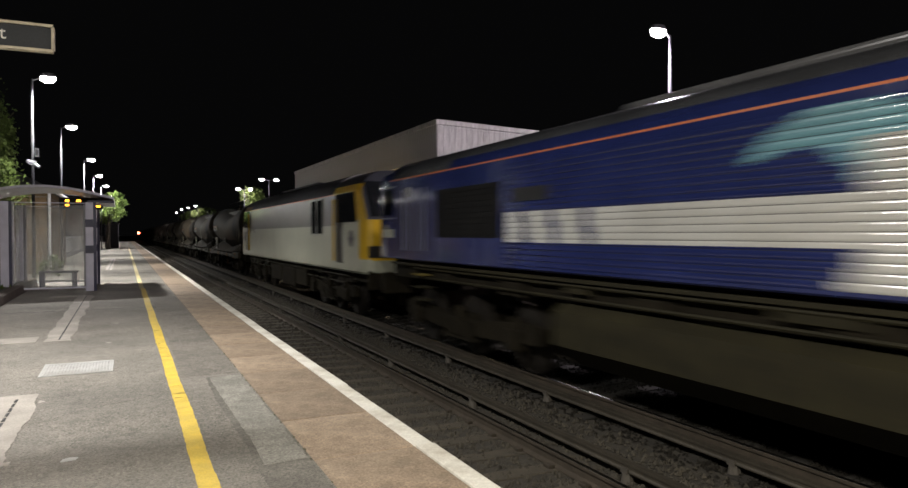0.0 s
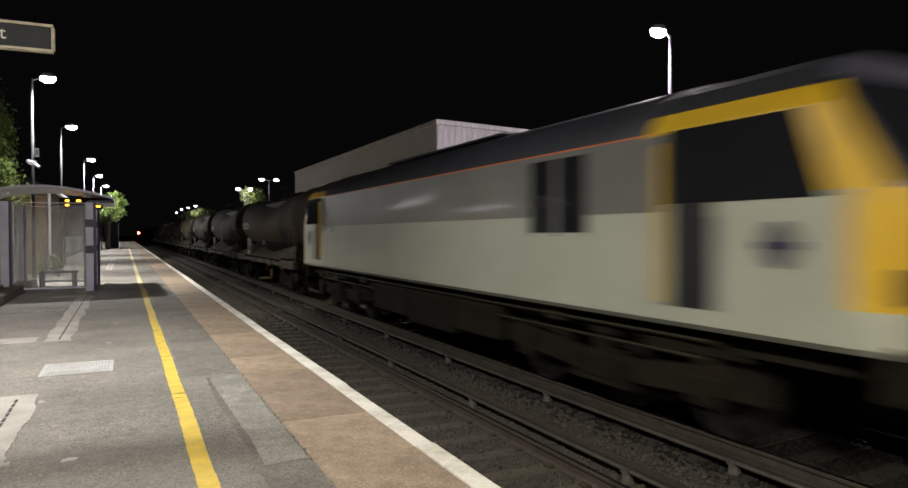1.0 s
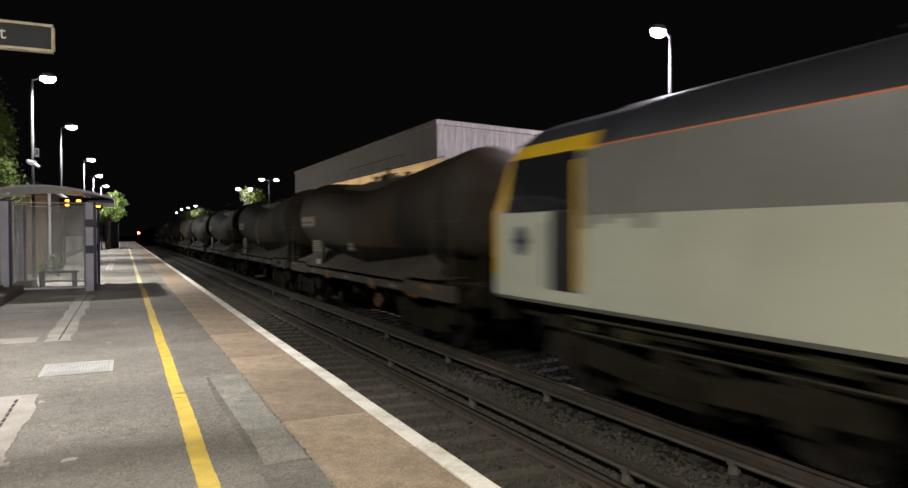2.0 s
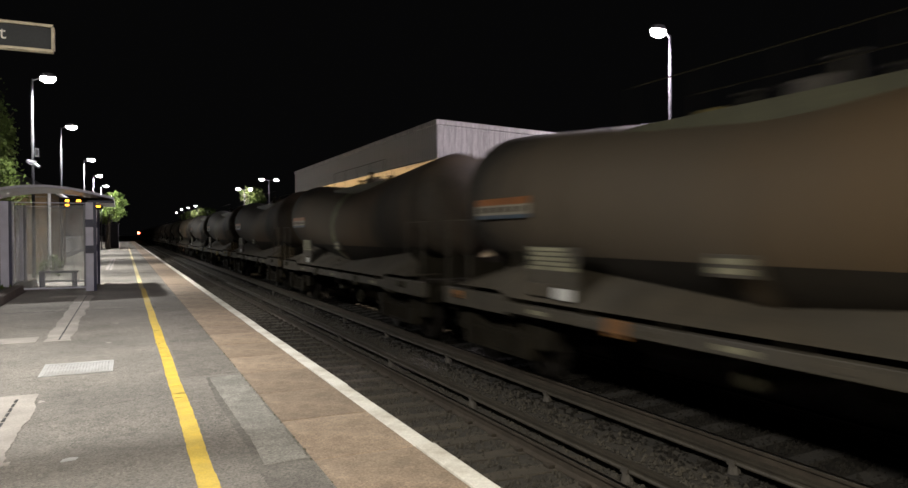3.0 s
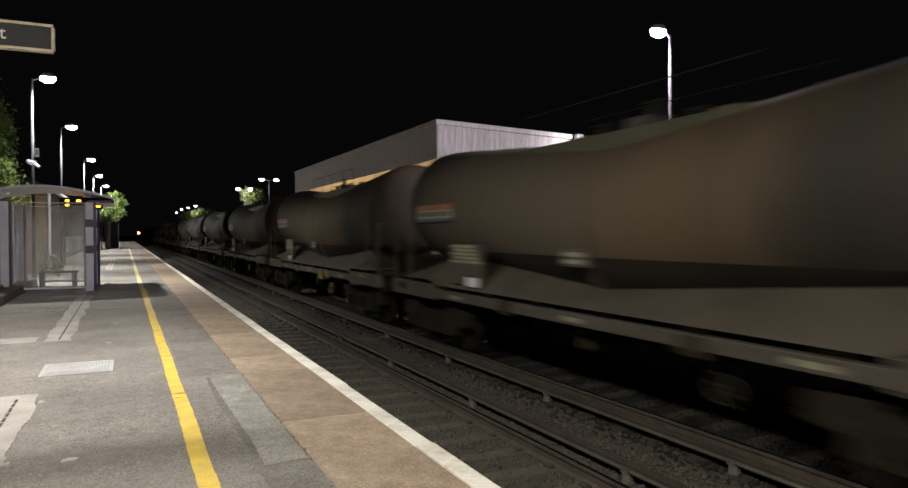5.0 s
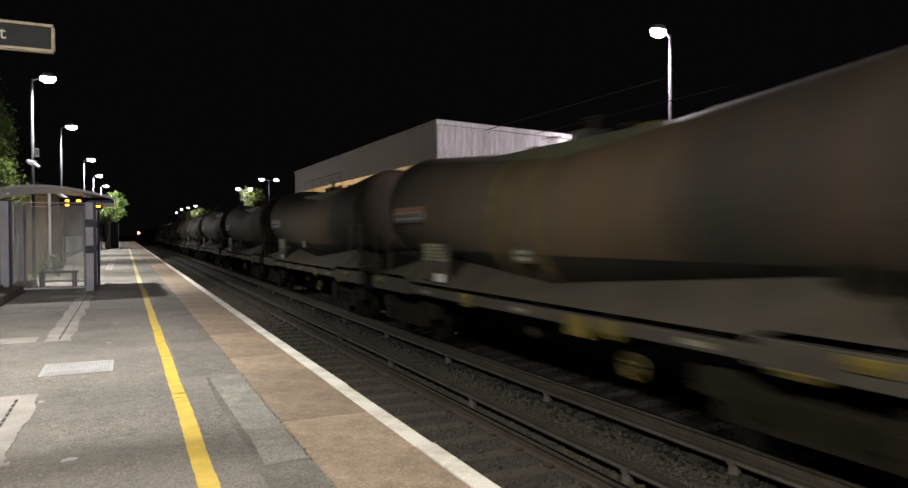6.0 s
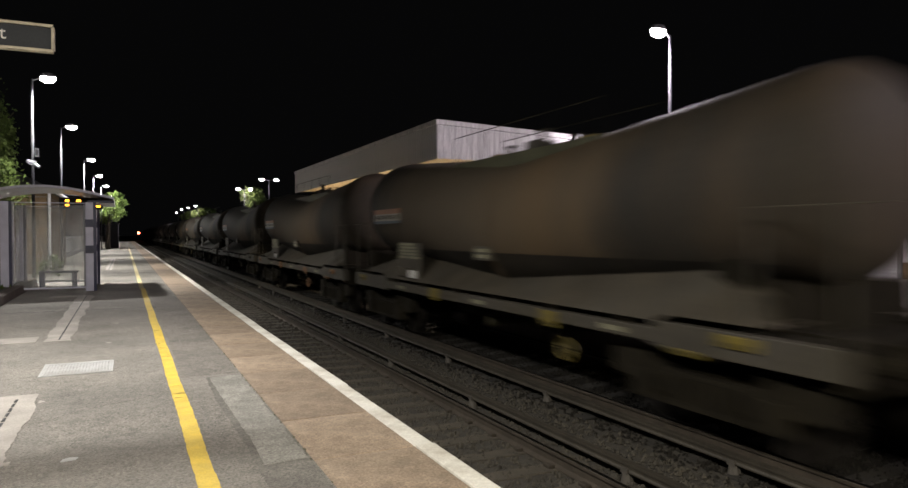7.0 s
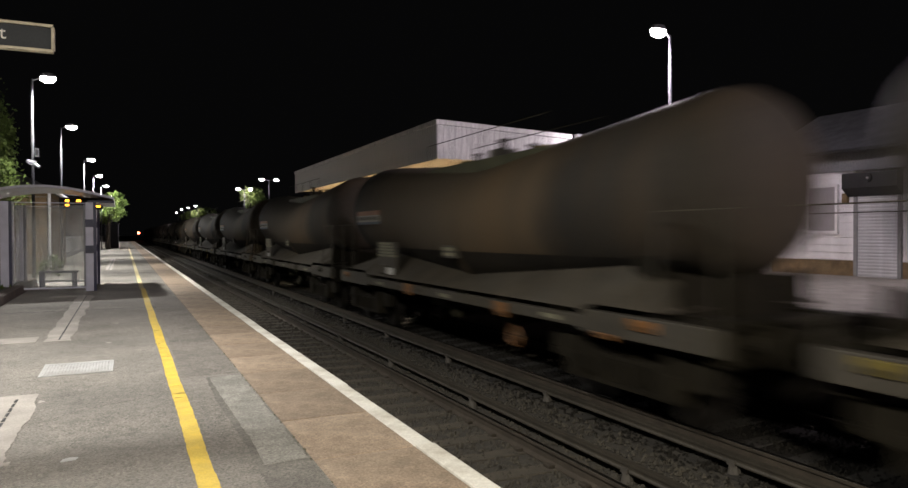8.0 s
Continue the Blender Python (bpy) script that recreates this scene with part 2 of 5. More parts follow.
def hatch_spill(m, centre, reach, color):
    """Rusty spill stain with a ragged edge, round the filling hatch in the barrel's middle."""
    n, l = m.node_tree.nodes, m.node_tree.links
    b = n["Principled BSDF"]
    source = b.inputs["Base Color"].links[0].from_socket
    tc, sep, noi = n.new("ShaderNodeTexCoord"), n.new("ShaderNodeSeparateXYZ"), n.new("ShaderNodeTexNoise")
    mp = n.new("ShaderNodeMapping")
    mp.inputs["Scale"].default_value = (1, 1, 0.3)
    l.new(tc.outputs["Object"], mp.inputs["Vector"])
    l.new(mp.outputs[0], noi.inputs["Vector"])
    noi.inputs["Scale"].default_value, noi.inputs["Detail"].default_value = 1.6, 6
    l.new(tc.outputs["Object"], sep.inputs[0])
    away, mag, add, rng = n.new("ShaderNodeMath"), n.new("ShaderNodeMath"), n.new("ShaderNodeMath"), n.new("ShaderNodeMapRange")
    away.operation, mag.operation, add.operation = "SUBTRACT", "ABSOLUTE", "MULTIPLY_ADD"
    away.inputs[1].default_value = centre
    l.new(sep.outputs["Y"], away.inputs[0])
    l.new(away.outputs[0], mag.inputs[0])
    l.new(noi.outputs["Fac"], add.inputs[0])
    add.inputs[1].default_value = 3.0
    l.new(mag.outputs[0], add.inputs[2])
    rng.inputs[1].default_value, rng.inputs[2].default_value = reach + 2.6, reach + 0.4
    l.new(add.outputs[0], rng.inputs[0])
    mix = n.new("ShaderNodeMixRGB")
    mix.inputs[2].default_value = (*color, 1)
    l.new(rng.outputs[0], mix.inputs[0])
    l.new(source, mix.inputs[1])
    l.new(mix.outputs[0], b.inputs["Base Color"])


hatch_spill(M_TANK, 8.6, 3.7, (0.066, 0.052, 0.035))
hatch_spill(M_TANK, 5.7, 1.3, (0.082, 0.056, 0.03))
M_DARKBELLY = mat("dark_barrel_underside", (0.016, 0.0145, 0.012), 0.7, vary=0.4, scale=1.2, fine=14, bump=0.1, stretch=(1, 0.5, 1), spec=0.2, dirt=(0.03, 0.024, 0.016), dirt_amount=0.6)
M_HOOP = mat("olive_stained_hoop", (0.118, 0.113, 0.058), 0.7, vary=0.35, scale=4, fine=20, bump=0.1)
M_STREAK = mat("yellow_spill", (0.105, 0.08, 0.025), 0.7, vary=0.4, scale=3, fine=20, bump=0.1, dirt=(0.07, 0.05, 0.025), dirt_amount=0.8)
M_SOLEBAR = mat("dusty_solebar", (0.046, 0.039, 0.026), 0.65, vary=0.3, scale=2, fine=20, bump=0.1, dirt=(0.05, 0.045, 0.04), dirt_amount=0.8)
M_DECK = mat("dusty_deck_plate", (0.05, 0.04, 0.025), 0.75, vary=0.3, scale=1.5, fine=20, bump=0.1, dirt=(0.05, 0.045, 0.035), dirt_amount=0.7)
M_WALK = mat("olive_walkway_grating", (0.062, 0.062, 0.032), 0.7, vary=0.3, scale=3, fine=25, bump=0.2)
M_BLIND = mat("pale_window_blind", (0.3, 0.28, 0.29), 0.5, vary=0.1, scale=3)
M_COVER = mat("pale_galvanised_cover", (0.42, 0.42, 0.41), 0.5, 0.2, vary=0.12, scale=5, fine=70, bump=0.1, dirt=(0.25, 0.23, 0.2), dirt_amount=0.6)
M_AXLEYELLOW = mat("faded_yellow_paint", (0.15, 0.112, 0.011), 0.6, vary=0.3, scale=6, dirt=(0.06, 0.05, 0.03), dirt_amount=0.8)
M_AXLEORANGE = mat("faded_orange_paint", (0.2, 0.085, 0.02), 0.6, vary=0.3, scale=6, dirt=(0.06, 0.04, 0.03), dirt_amount=0.8)
M_LABELORANGE = mat("orange_hazard_label", (0.2, 0.072, 0.018), 0.5, vary=0.2, bump=0.02)
M_LABELWHITE = mat("white_label", (0.21, 0.19, 0.145), 0.5, vary=0.25, scale=8, bump=0.02)
M_SLATS = mat("dirty_cream_paint", (0.21, 0.2, 0.13), 0.6, vary=0.35, scale=6, fine=30, bump=0.05)
M_LABELBLUE = mat("blue_label_edge", (0.03, 0.048, 0.068), 0.5, vary=0.2, bump=0.02)


# ---------- mesh helpers ----------
def mesh_object(name, bm, material, parent=None, label="", smooth=False):
    me = bpy.data.meshes.new(name)
    bm.normal_update()
    bm.to_mesh(me)
    bm.free()
    mats = material if isinstance(material, (list, tuple)) else [material]
    for m in mats:
        me.materials.append(m)
    if smooth:
        for f in me.polygons:
            f.use_smooth = True
    ob = new(name, me)
    if parent:
        ob.parent = parent
    if label:
        ob["label"] = label
    return ob


def part(name, bm, material, parent, label="", smooth=False):
    return mesh_object(name, bm, material, parent, label, smooth)


def structure(name, bm, material, label, category, smooth=False):
    return tagged(mesh_object(name, bm, material, None, "", smooth), label, category, kind="structure")


def holder(name, m=None, label="", category="", group=""):
    ob = new(name)
    ob.empty_display_size = 0.2
    if m is not None:
        ob.matrix_world = m
    return tagged(ob, label, category, group)


def add_box(bm, x0, x1, y0, y1, z0, z1, bevel=0.0, mi=0):
    co = [(x, y, z) for z in (z0, z1) for y in (y0, y1) for x in (x0, x1)]
    v = [bm.verts.new(c) for c in co]
    fs = [bm.faces.new([v[i] for i in q]) for q in
          ((0, 2, 3, 1), (4, 5, 7, 6), (0, 1, 5, 4), (2, 6, 7, 3), (0, 4, 6, 2), (1, 3, 7, 5))]
    for f in fs:
        f.material_index = mi
    if bevel:
        es = list({e for f in fs for e in f.edges})
        r = bmesh.ops.bevel(bm, geom=es, offset=bevel, segments=2, affect="EDGES", profile=0.6)
        for f in r["faces"]:
            f.material_index = mi
    return v


def box(x0, x1, y0, y1, z0, z1, bevel=0.0):
    bm = bmesh.new()
    add_box(bm, x0, x1, y0, y1, z0, z1, bevel)
    return bm


def add_tube(bm, a, b, r, r2=None, seg=10, caps=True):
    a, b = Vector(a), Vector(b)
    r2 = r if r2 is None else r2
    q = (b - a).to_track_quat("Z", "Y").to_matrix()
    rings = []
    for c, rad in ((a, r), (b, r2)):
        rings.append([bm.verts.new(c + q @ Vector((rad * math.cos(2 * math.pi * k / seg), rad * math.sin(2 * math.pi * k / seg), 0))) for k in range(seg)])
    for k in range(seg):
        bm.faces.new((rings[0][k], rings[0][(k + 1) % seg], rings[1][(k + 1) % seg], rings[1][k]))
    if caps:
        bm.faces.new(rings[0][::-1])
        bm.faces.new(rings[1])
    return bm


def tube(a, b, r, r2=None, seg=10):
    return add_tube(bmesh.new(), a, b, r, r2, seg)


def add_prism(bm, prof, axis, a, b, mi=0):
    """A closed profile swept along an axis: 'y' takes (x, z) points, 'x' takes (y, z), 'z' takes (x, y)."""
    def at(p, s):
        return {"y": (p[0], s, p[1]), "x": (s, p[0], p[1]), "z": (p[0], p[1], s)}[axis]
    r0 = [bm.verts.new(at(p, a)) for p in prof]
    r1 = [bm.verts.new(at(p, b)) for p in prof]
    n = len(prof)
    fs = [bm.faces.new((r0[k], r0[(k + 1) % n], r1[(k + 1) % n], r1[k])) for k in range(n)]
    fs += [bm.faces.new(r0[::-1]), bm.faces.new(r1)]
    for f in fs:
        f.material_index = mi
    bmesh.ops.recalc_face_normals(bm, faces=fs)
    return bm


def prism(prof, axis, a, b):
    return add_prism(bmesh.new(), prof, axis, a, b)


def loft(rings, closed=True, caps=True):
    bm = bmesh.new()
    rows = [[bm.verts.new(c) for c in ring] for ring in rings]
    n = len(rows[0])
    for r0, r1 in zip(rows, rows[1:]):
        for k in range(n if closed else n - 1):
            bm.faces.new((r0[k], r0[(k + 1) % n], r1[(k + 1) % n], r1[k]))
    if caps and closed:
        bm.faces.new(rows[0][::-1])
        bm.faces.new(rows[-1])
    bmesh.ops.recalc_face_normals(bm, faces=bm.faces)
    return bm


def share(name, mesh, parent, m):
    ob = new(name, mesh)
    ob.parent = parent
    ob.matrix_basis = m
    return ob


# ---------- ground and platforms ----------
bm = bmesh.new()
bmesh.ops.create_grid(bm, x_segments=2, y_segments=2, size=1500, matrix=pose(0, 300, -1.25))
structure("ground", bm, M_GROUND, "dark bare earth around the railway at night", "ground")


def near_platform():
    bm = bmesh.new()
    add_box(bm, -9.0, 1.08, -14, PLAT_END, -1.3, 0.0)
    plat = structure("pavement", bm, M_ASPHALT, "worn patched grey asphalt station platform", "platform")
    wall = part("platform_wall", box(1.1, 1.6, -14, PLAT_END, -1.3, -0.125), M_BRICK, plat, "dark brick platform face")
    rr = random.Random(31)
    ys = [-14 + 34.6 * k / 500 for k in range(501)]
    side = [[(x + rr.uniform(-0.004, 0.004) + 0.004 * math.sin(y * 2.3), y) for y in ys] for x in (0.37, 0.486)]
    rows = [[(a[0], a[1], 0.0005), (b[0], b[1], 0.0005), (b[0], b[1], 0.004), (a[0], a[1], 0.004)] for a, b in zip(*side)]
    part("yellow_line", loft(rows), M_YELLOW, plat, "bright yellow painted safety line")
    part("yellow_line", box(0.345, 0.46, 20.6, 86, 0.0005, 0.004), M_YELLOWOLD, plat, "worn pale yellow painted safety line")
    return plat


PLAT = near_platform()


def platform_marks():
    # patched strip beside the slabs, plates, drains
    def ragged(pts, seed, amount=0.012, step=0.09):
        rr = random.Random(seed)
        out = []
        for (xa, ya), (xb, yb) in zip(pts, pts[1:] + pts[:1]):
            n = max(1, int(math.hypot(xb - xa, yb - ya) / step))
            out += [(xa + (xb - xa) * i / n + rr.uniform(-amount, amount), ya + (yb - ya) * i / n + rr.uniform(-amount, amount)) for i in range(n)]
        return out
    part("asphalt_patch", prism(ragged([(0.71, 2.0), (1.066, 2.0), (1.066, 7.46), (0.73, 7.5), (0.71, 6.4), (0.735, 5.0)], 61, 0.008), "z", 0.0003, 0.002), M_DARKPATCH, PLAT, "dark asphalt repair strip beside the slabs")
    part("asphalt_patch", prism(ragged([(0.775, 4.48), (1.06, 4.5), (1.06, 7.5), (0.76, 7.44), (0.765, 6.4), (0.79, 5.07)], 62, 0.007), "z", 0.0006, 0.0045), M_PATCH, PLAT, "pale grey asphalt repair patch")
    part("asphalt_patch", prism(ragged([(0.5, 7.6), (1.066, 7.6), (1.066, 20.0), (0.56, 20.0), (0.54, 12.0)], 63, 0.01, 0.3), "z", 0.0002, 0.0012), M_STRIP, PLAT, "darker relaid asphalt strip beside the slabs")
    # mortar crumbs and moss along the foot of the slabs
    rr = random.Random(64)
    for k in range(60):
        y, w = 3.0 + 9 * rr.random() ** 1.4, rr.uniform(0.004, 0.012)
        x = 1.077 + rr.uniform(-0.012, 0.006)
        part("moss_tuft", prism([(x + w * rr.uniform(0.6, 1.2) * math.cos(a), y + 3 * w * rr.uniform(0.6, 1.3) * math.sin(a)) for a in (0, 1, 2, 3, 4, 5)], "z", 0.0005, 0.003), M_MOSS, PLAT, "dark moss in the joint")
    def manhole(x0, x1, y0, y1, ribs):
        bm = box(x0, x1, y0, y1, 0.0005, 0.008)
        n = int((x1 - x0) / 0.032)
        if ribs:
            for k in range(n):
                x = x0 + 0.03 + k * (x1 - x0 - 0.04) / n
                add_box(bm, x, x + 0.014, y0 + 0.02, y1 - 0.02, 0.008, 0.012)
            for k in range(9):
                y = y0 + 0.03 + k * (y1 - y0 - 0.06) / 9
                add_box(bm, x0 + 0.02, x1 - 0.02, y, y + 0.02, 0.0081, 0.0115)
        return part("inspection_cover", bm, M_COVER if ribs else M_CONCRETE, PLAT, "ribbed galvanised inspection cover" if ribs else "plain pale concrete cover")
    manhole(-0.81, -0.125, 8.22, 8.98, True)
    manhole(-2.0, -1.1, 10.9, 11.47, False)
    manhole(-1.57, -1.03, 18.6, 18.92, False)
    manhole(-1.42, -0.95, 33.0, 34.0, False)
    for x0, x1, y0, y1 in ((-1.02, -0.64, 10.9, 18.9), (-1.07, -0.66, 3.0, 7.37), (-0.75, -0.45, 32, 46)):
        bm = bmesh.new()
        mid = (x0 + x1) / 2
        rnd = random.Random(int(y0 * 10))
        n = int((y1 - y0) / 0.07)
        left = [(x0 + rnd.uniform(0, 0.02) + 0.015 * math.sin(k * 0.31), y0 + (y1 - y0) * k / n) for k in range(n + 1)]
        right = [(x1 - rnd.uniform(0, 0.03) - 0.025 * (1 + math.sin(k * 0.23 + 1.1 * math.sin(k * 0.11))), y0 + (y1 - y0) * k / n) for k in range(n, -1, -1)]
        add_prism(bm, left + right, "z", 0.0005, 0.005)
        d = part("drain_surround", bm, M_CONCRETE, PLAT, "rough pale mortar around a slot drain")
        if y0 < 20:
            for k in range(int((y1 - y0 - 0.2) / 0.17)):
                part("drain_slot", box(mid - 0.012, mid + 0.012, y0 + 0.15 + 0.17 * k, y0 + 0.27 + 0.17 * k, 0.005, 0.0075), M_BLACK, d)
        else:
            part("drain_slot", box(mid - 0.02, mid + 0.02, y0 + 0.3, y1 - 0.1, 0.005, 0.008), M_BLACK, d)
    for y, x0 in ((24.05, -0.8), (29.0, -0.6), (15.2, -2.2), (41.0, -1.5)):
        bm = bmesh.new()
        rr = random.Random(int(y))
        up = [(x0 + (1.05 - x0) * k / 14, y + rr.uniform(-0.03, 0.03)) for k in range(15)]
        add_prism(bm, up + [(px_, py_ + 0.035) for px_, py_ in reversed(up)], "z", 0.0004, 0.0022)
        part("asphalt_seam", bm, M_BLACK, PLAT, "dark filled seam across the asphalt")
    # fine cracks, running from point to point
    for k, (xa, ya, xb, yb) in enumerate(((-2.2, 8.05, -0.82, 8.3), (-0.12, 8.35, 0.37, 9.3), (-0.6, 9.1, -0.2, 10.9), (0.485, 8.1, 1.07, 8.7), (-0.7, 6.2, 0.36, 7.0), (0.49, 5.6, 0.72, 5.9))):
        rr = random.Random(40 + k)
        n = 14
        ln = math.hypot(xb - xa, yb - ya)
        ax, ay = (yb - ya) / ln, (xa - xb) / ln
        mids = [(xa + (xb - xa) * i / n, ya + (yb - ya) * i / n, rr.uniform(-0.035, 0.035)) for i in range(n + 1)]
        up = [(x + ax * j, y + ay * j) for x, y, j in mids]
        dn = [(x + ax * (j + rr.uniform(0.005, 0.011)), y + ay * (j + 0.009)) for x, y, j in mids]
        part("crack", prism(up + dn[::-1], "z", 0.0003, 0.0016), M_DARKPATCH, PLAT, "fine dark crack in the asphalt")
    rr = random.Random(77)
    for k in range(14):
        y = 3.6 + 8.0 * rr.random() ** 1.3
        xa, xb = (0.368, rr.uniform(0.41, 0.487)) if k % 2 else (rr.uniform(0.37, 0.44), 0.487)
        w = rr.uniform(0.0005, 0.0018)
        part("crack", prism([(xa, y), ((xa + xb) / 2, y + rr.uniform(-0.02, 0.02)), (xb, y + rr.uniform(-0.02, 0.02)), (xb, y + w), ((xa + xb) / 2, y + w + 0.004), (xa, y + w)], "z", 0.0041, 0.0048), M_OLDPAINT, PLAT, "crack across the painted line")
    part("paper_scrap", prism([(-0.385, 5.09), (-0.3, 5.1), (-0.285, 5.15), (-0.34, 5.17), (-0.375, 5.14)], "z", 0.0004, 0.004), M_COVER, PLAT, "small pale scrap of paper")
    rnd = random.Random(5)
    for k in range(26):
        x, y = rnd.uniform(-2.0, 1.0), rnd.uniform(3.3, 16)
        w = rnd.uniform(0.012, 0.035)
        bm = bmesh.new()
        pts = [(x + w * rnd.uniform(0.5, 1.3) * math.cos(a), y + 1.6 * w * rnd.uniform(0.5, 1.3) * math.sin(a)) for a in (0, 0.9, 1.9, 2.8, 3.8, 4.7, 5.6)]
        add_prism(bm, pts, "z", 0.0004, 0.003)
        part("gum_spot", bm, M_CONCRETE, PLAT, "pale flattened spot on the asphalt")


platform_marks()


def far_platform():
    bm = box(FAR_EDGE + 0.35, 60, -40, PLAT_END, -1.3, FAR_Z)
    plat = structure("pavement_far", bm, M_CONCRETE, "pale lit paving of the opposite platform", "platform")
    part("coping", box(FAR_EDGE, FAR_EDGE + 0.345, -40, PLAT_END, FAR_Z - 0.1, FAR_Z), M_WHITE, plat, "white-edged coping")
    return plat


far_platform()


# ---------- tracks ----------
def rail_profile(x, top, w=0.07, h=0.16, foot=0.14):
    return [(x - foot / 2, top - h), (x + foot / 2, top - h), (x + foot / 2, top - h + 0.015), (x + 0.012, top - h + 0.035), (x + 0.012, top - 0.05),
            (x + w / 2, top - 0.035), (x + w / 2, top - 0.004), (x - w / 2, top - 0.004), (x - w / 2, top - 0.035), (x - 0.012, top - 0.05), (x - 0.012, top - h + 0.035), (x - foot / 2, top - h + 0.015)]


def track(name, place, cond_x, cond_top, pots, cess, bed_material, sleeper_material):
    """A track along y in its own space, rail tops at z = 0 and 0.7525 either side of x = 0."""
    bed = bmesh.new()
    add_prism(bed, [(-1.38, -0.4), (1.38, -0.4), (1.38, -0.168), (-cess, -0.168), (-1.38, -0.3)] if cess < 1.37 else [(-1.6, -0.33), (1.6, -0.33), (1.6, -0.168), (-1.6, -0.168)], "y", -30, 420)
    t = structure(name, bed, bed_material, "ballasted railway track with steel rails and a conductor rail", "track")
    t.matrix_basis = place
    for s in (-1, 1):
        x = s * 0.7525
        r = part("rail", prism(rail_profile(x, 0), "y", -30, 420), M_RAILSIDE, t, "rusty running rail")
        part("rail_head", box(x - 0.024, x + 0.024, -30, 420, -0.0035, 0), M_RAILTOP, r, "polished running surface")
    # bullhead conductor rail, held clear of the sleepers
    c, h = cond_x, cond_top
    part("conductor_rail", prism([(c - 0.034, h - 0.1), (c + 0.034, h - 0.1), (c + 0.036, h - 0.085), (c + 0.014, h - 0.066), (c + 0.014, h - 0.042), (c + 0.035, h - 0.03), (c + 0.035, h),
                                  (c - 0.035, h), (c - 0.035, h - 0.03), (c - 0.026, h - 0.042), (c - 0.026, h - 0.066), (c - 0.036, h - 0.085)], "y", -30, 420), M_CONDUCTOR, t, "raised third rail")
    pot = tube((0, 0, -0.17), (0, 0, h - 0.1), 0.07, 0.05, 10)
    add_box(pot, -0.05, 0.05, -0.05, 0.05, h - 0.112, h - 0.06)
    first = part("insulator", pot, M_POT, t)
    first.location = (c, pots, 0)
    for k in range(1, 36):
        share("insulator", first.data, t, pose(c, pots + k * 3.45, 0))
    sl = bmesh.new()
    add_box(sl, -1.25, 1.25, -0.125, 0.125, -0.255, -0.153, 0.015)
    first = part("sleeper", sl, sleeper_material, t)
    first.location = (0, -4, 0)
    for k in range(1, 150):
        share("sleeper", first.data, t, pose(0, -4 + k * 0.65, 0))
    clip = bmesh.new()
    for s in (-1, 1):
        for d in (-1, 1):
            add_box(clip, s * 0.7525 + d * 0.1 - 0.035, s * 0.7525 + d * 0.1 + 0.035, -0.06, 0.06, -0.153, -0.115, 0.01)
    first = part("rail_clip", clip, M_RAILSIDE, t)
    first.location = (0, -4, 0)
    for k in range(1, 60):
        share("rail_clip", first.data, t, pose(0, -4 + k * 0.65, 0))
    return t


track("track_near", pose(NEAR_TRACK, 0, RAIL_Z), 1.085, 0.075, 2.18, 1.6, M_BALLAST, M_SLEEPER)
track("track_far", pose(FAR_TRACK, 0, FAR_RAIL_Z, 0, -FAR_CANT, 0), -1.15, 0.045, 1.75, 1.0, M_OILYSHADE, M_OILYSHADESLEEPER)


def ballast_stones():
    rng = np.random.default_rng(3)
    n = 44000
    y = 1.5 + 36 * rng.random(n) ** 1.7
    x = 2.1 + 5.9 * rng.random(n)
    s = 0.014 + 0.02 * rng.random(n)
    shape = np.array([(1, 0, 0), (0, 1, 0), (-1, 0, 0), (0, -1, 0), (0, 0, 1)], float)
    ang = rng.random(n) * 6.283
    v = np.repeat(shape[None], n, 0) * (0.6 + 0.8 * rng.random((n, 5, 3))) * s[:, None, None]
    v[:, 4, :2] += 0.5 * s[:, None] * (rng.random((n, 2)) - 0.5)
    c, sn = np.cos(ang)[:, None], np.sin(ang)[:, None]
    vx, vy = v[..., 0] * c - v[..., 1] * sn, v[..., 0] * sn + v[..., 1] * c
    # level bed, shoulder rising between the tracks, leaning bed of the far track
    far = FAR_RAIL_Z - 0.172 + (x - FAR_TRACK) * math.tan(radians(FAR_CANT))
    z0 = np.where(x > 5.6, far, np.interp(x, [2.0, 4.25, 4.6, 5.0, 5.6], [-1.09, -1.085, -1.045, -1.03, FAR_RAIL_Z - 0.172 - 1.07 * math.tan(radians(FAR_CANT))])) + 0.012 * rng.random(n)
    quad = np.array([(0, 1, 4), (1, 2, 4), (2, 3, 4), (3, 0, 4)])
    # stones from here on get the colour with the shade painted in
    darkened = x + 0.1 * rng.normal(size=n) > 5.3
    for pick, material, label in ((~darkened, M_STONE, "loose brown ballast stones between the rails"), (darkened, M_OILYSHADE, "ballast stones under the far track, dark with oil and painted-in shade")):
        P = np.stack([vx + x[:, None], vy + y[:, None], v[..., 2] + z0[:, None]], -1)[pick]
        F = (quad[None] + 5 * np.arange(len(P))[:, None, None]).reshape(-1, 3)
        me = bpy.data.meshes.new("ballast")
        me.from_pydata(P.reshape(-1, 3).tolist(), [], F.tolist())
        me.materials.append(material)
        tagged(new("ballast", me), label, "ballast", kind="stuff")


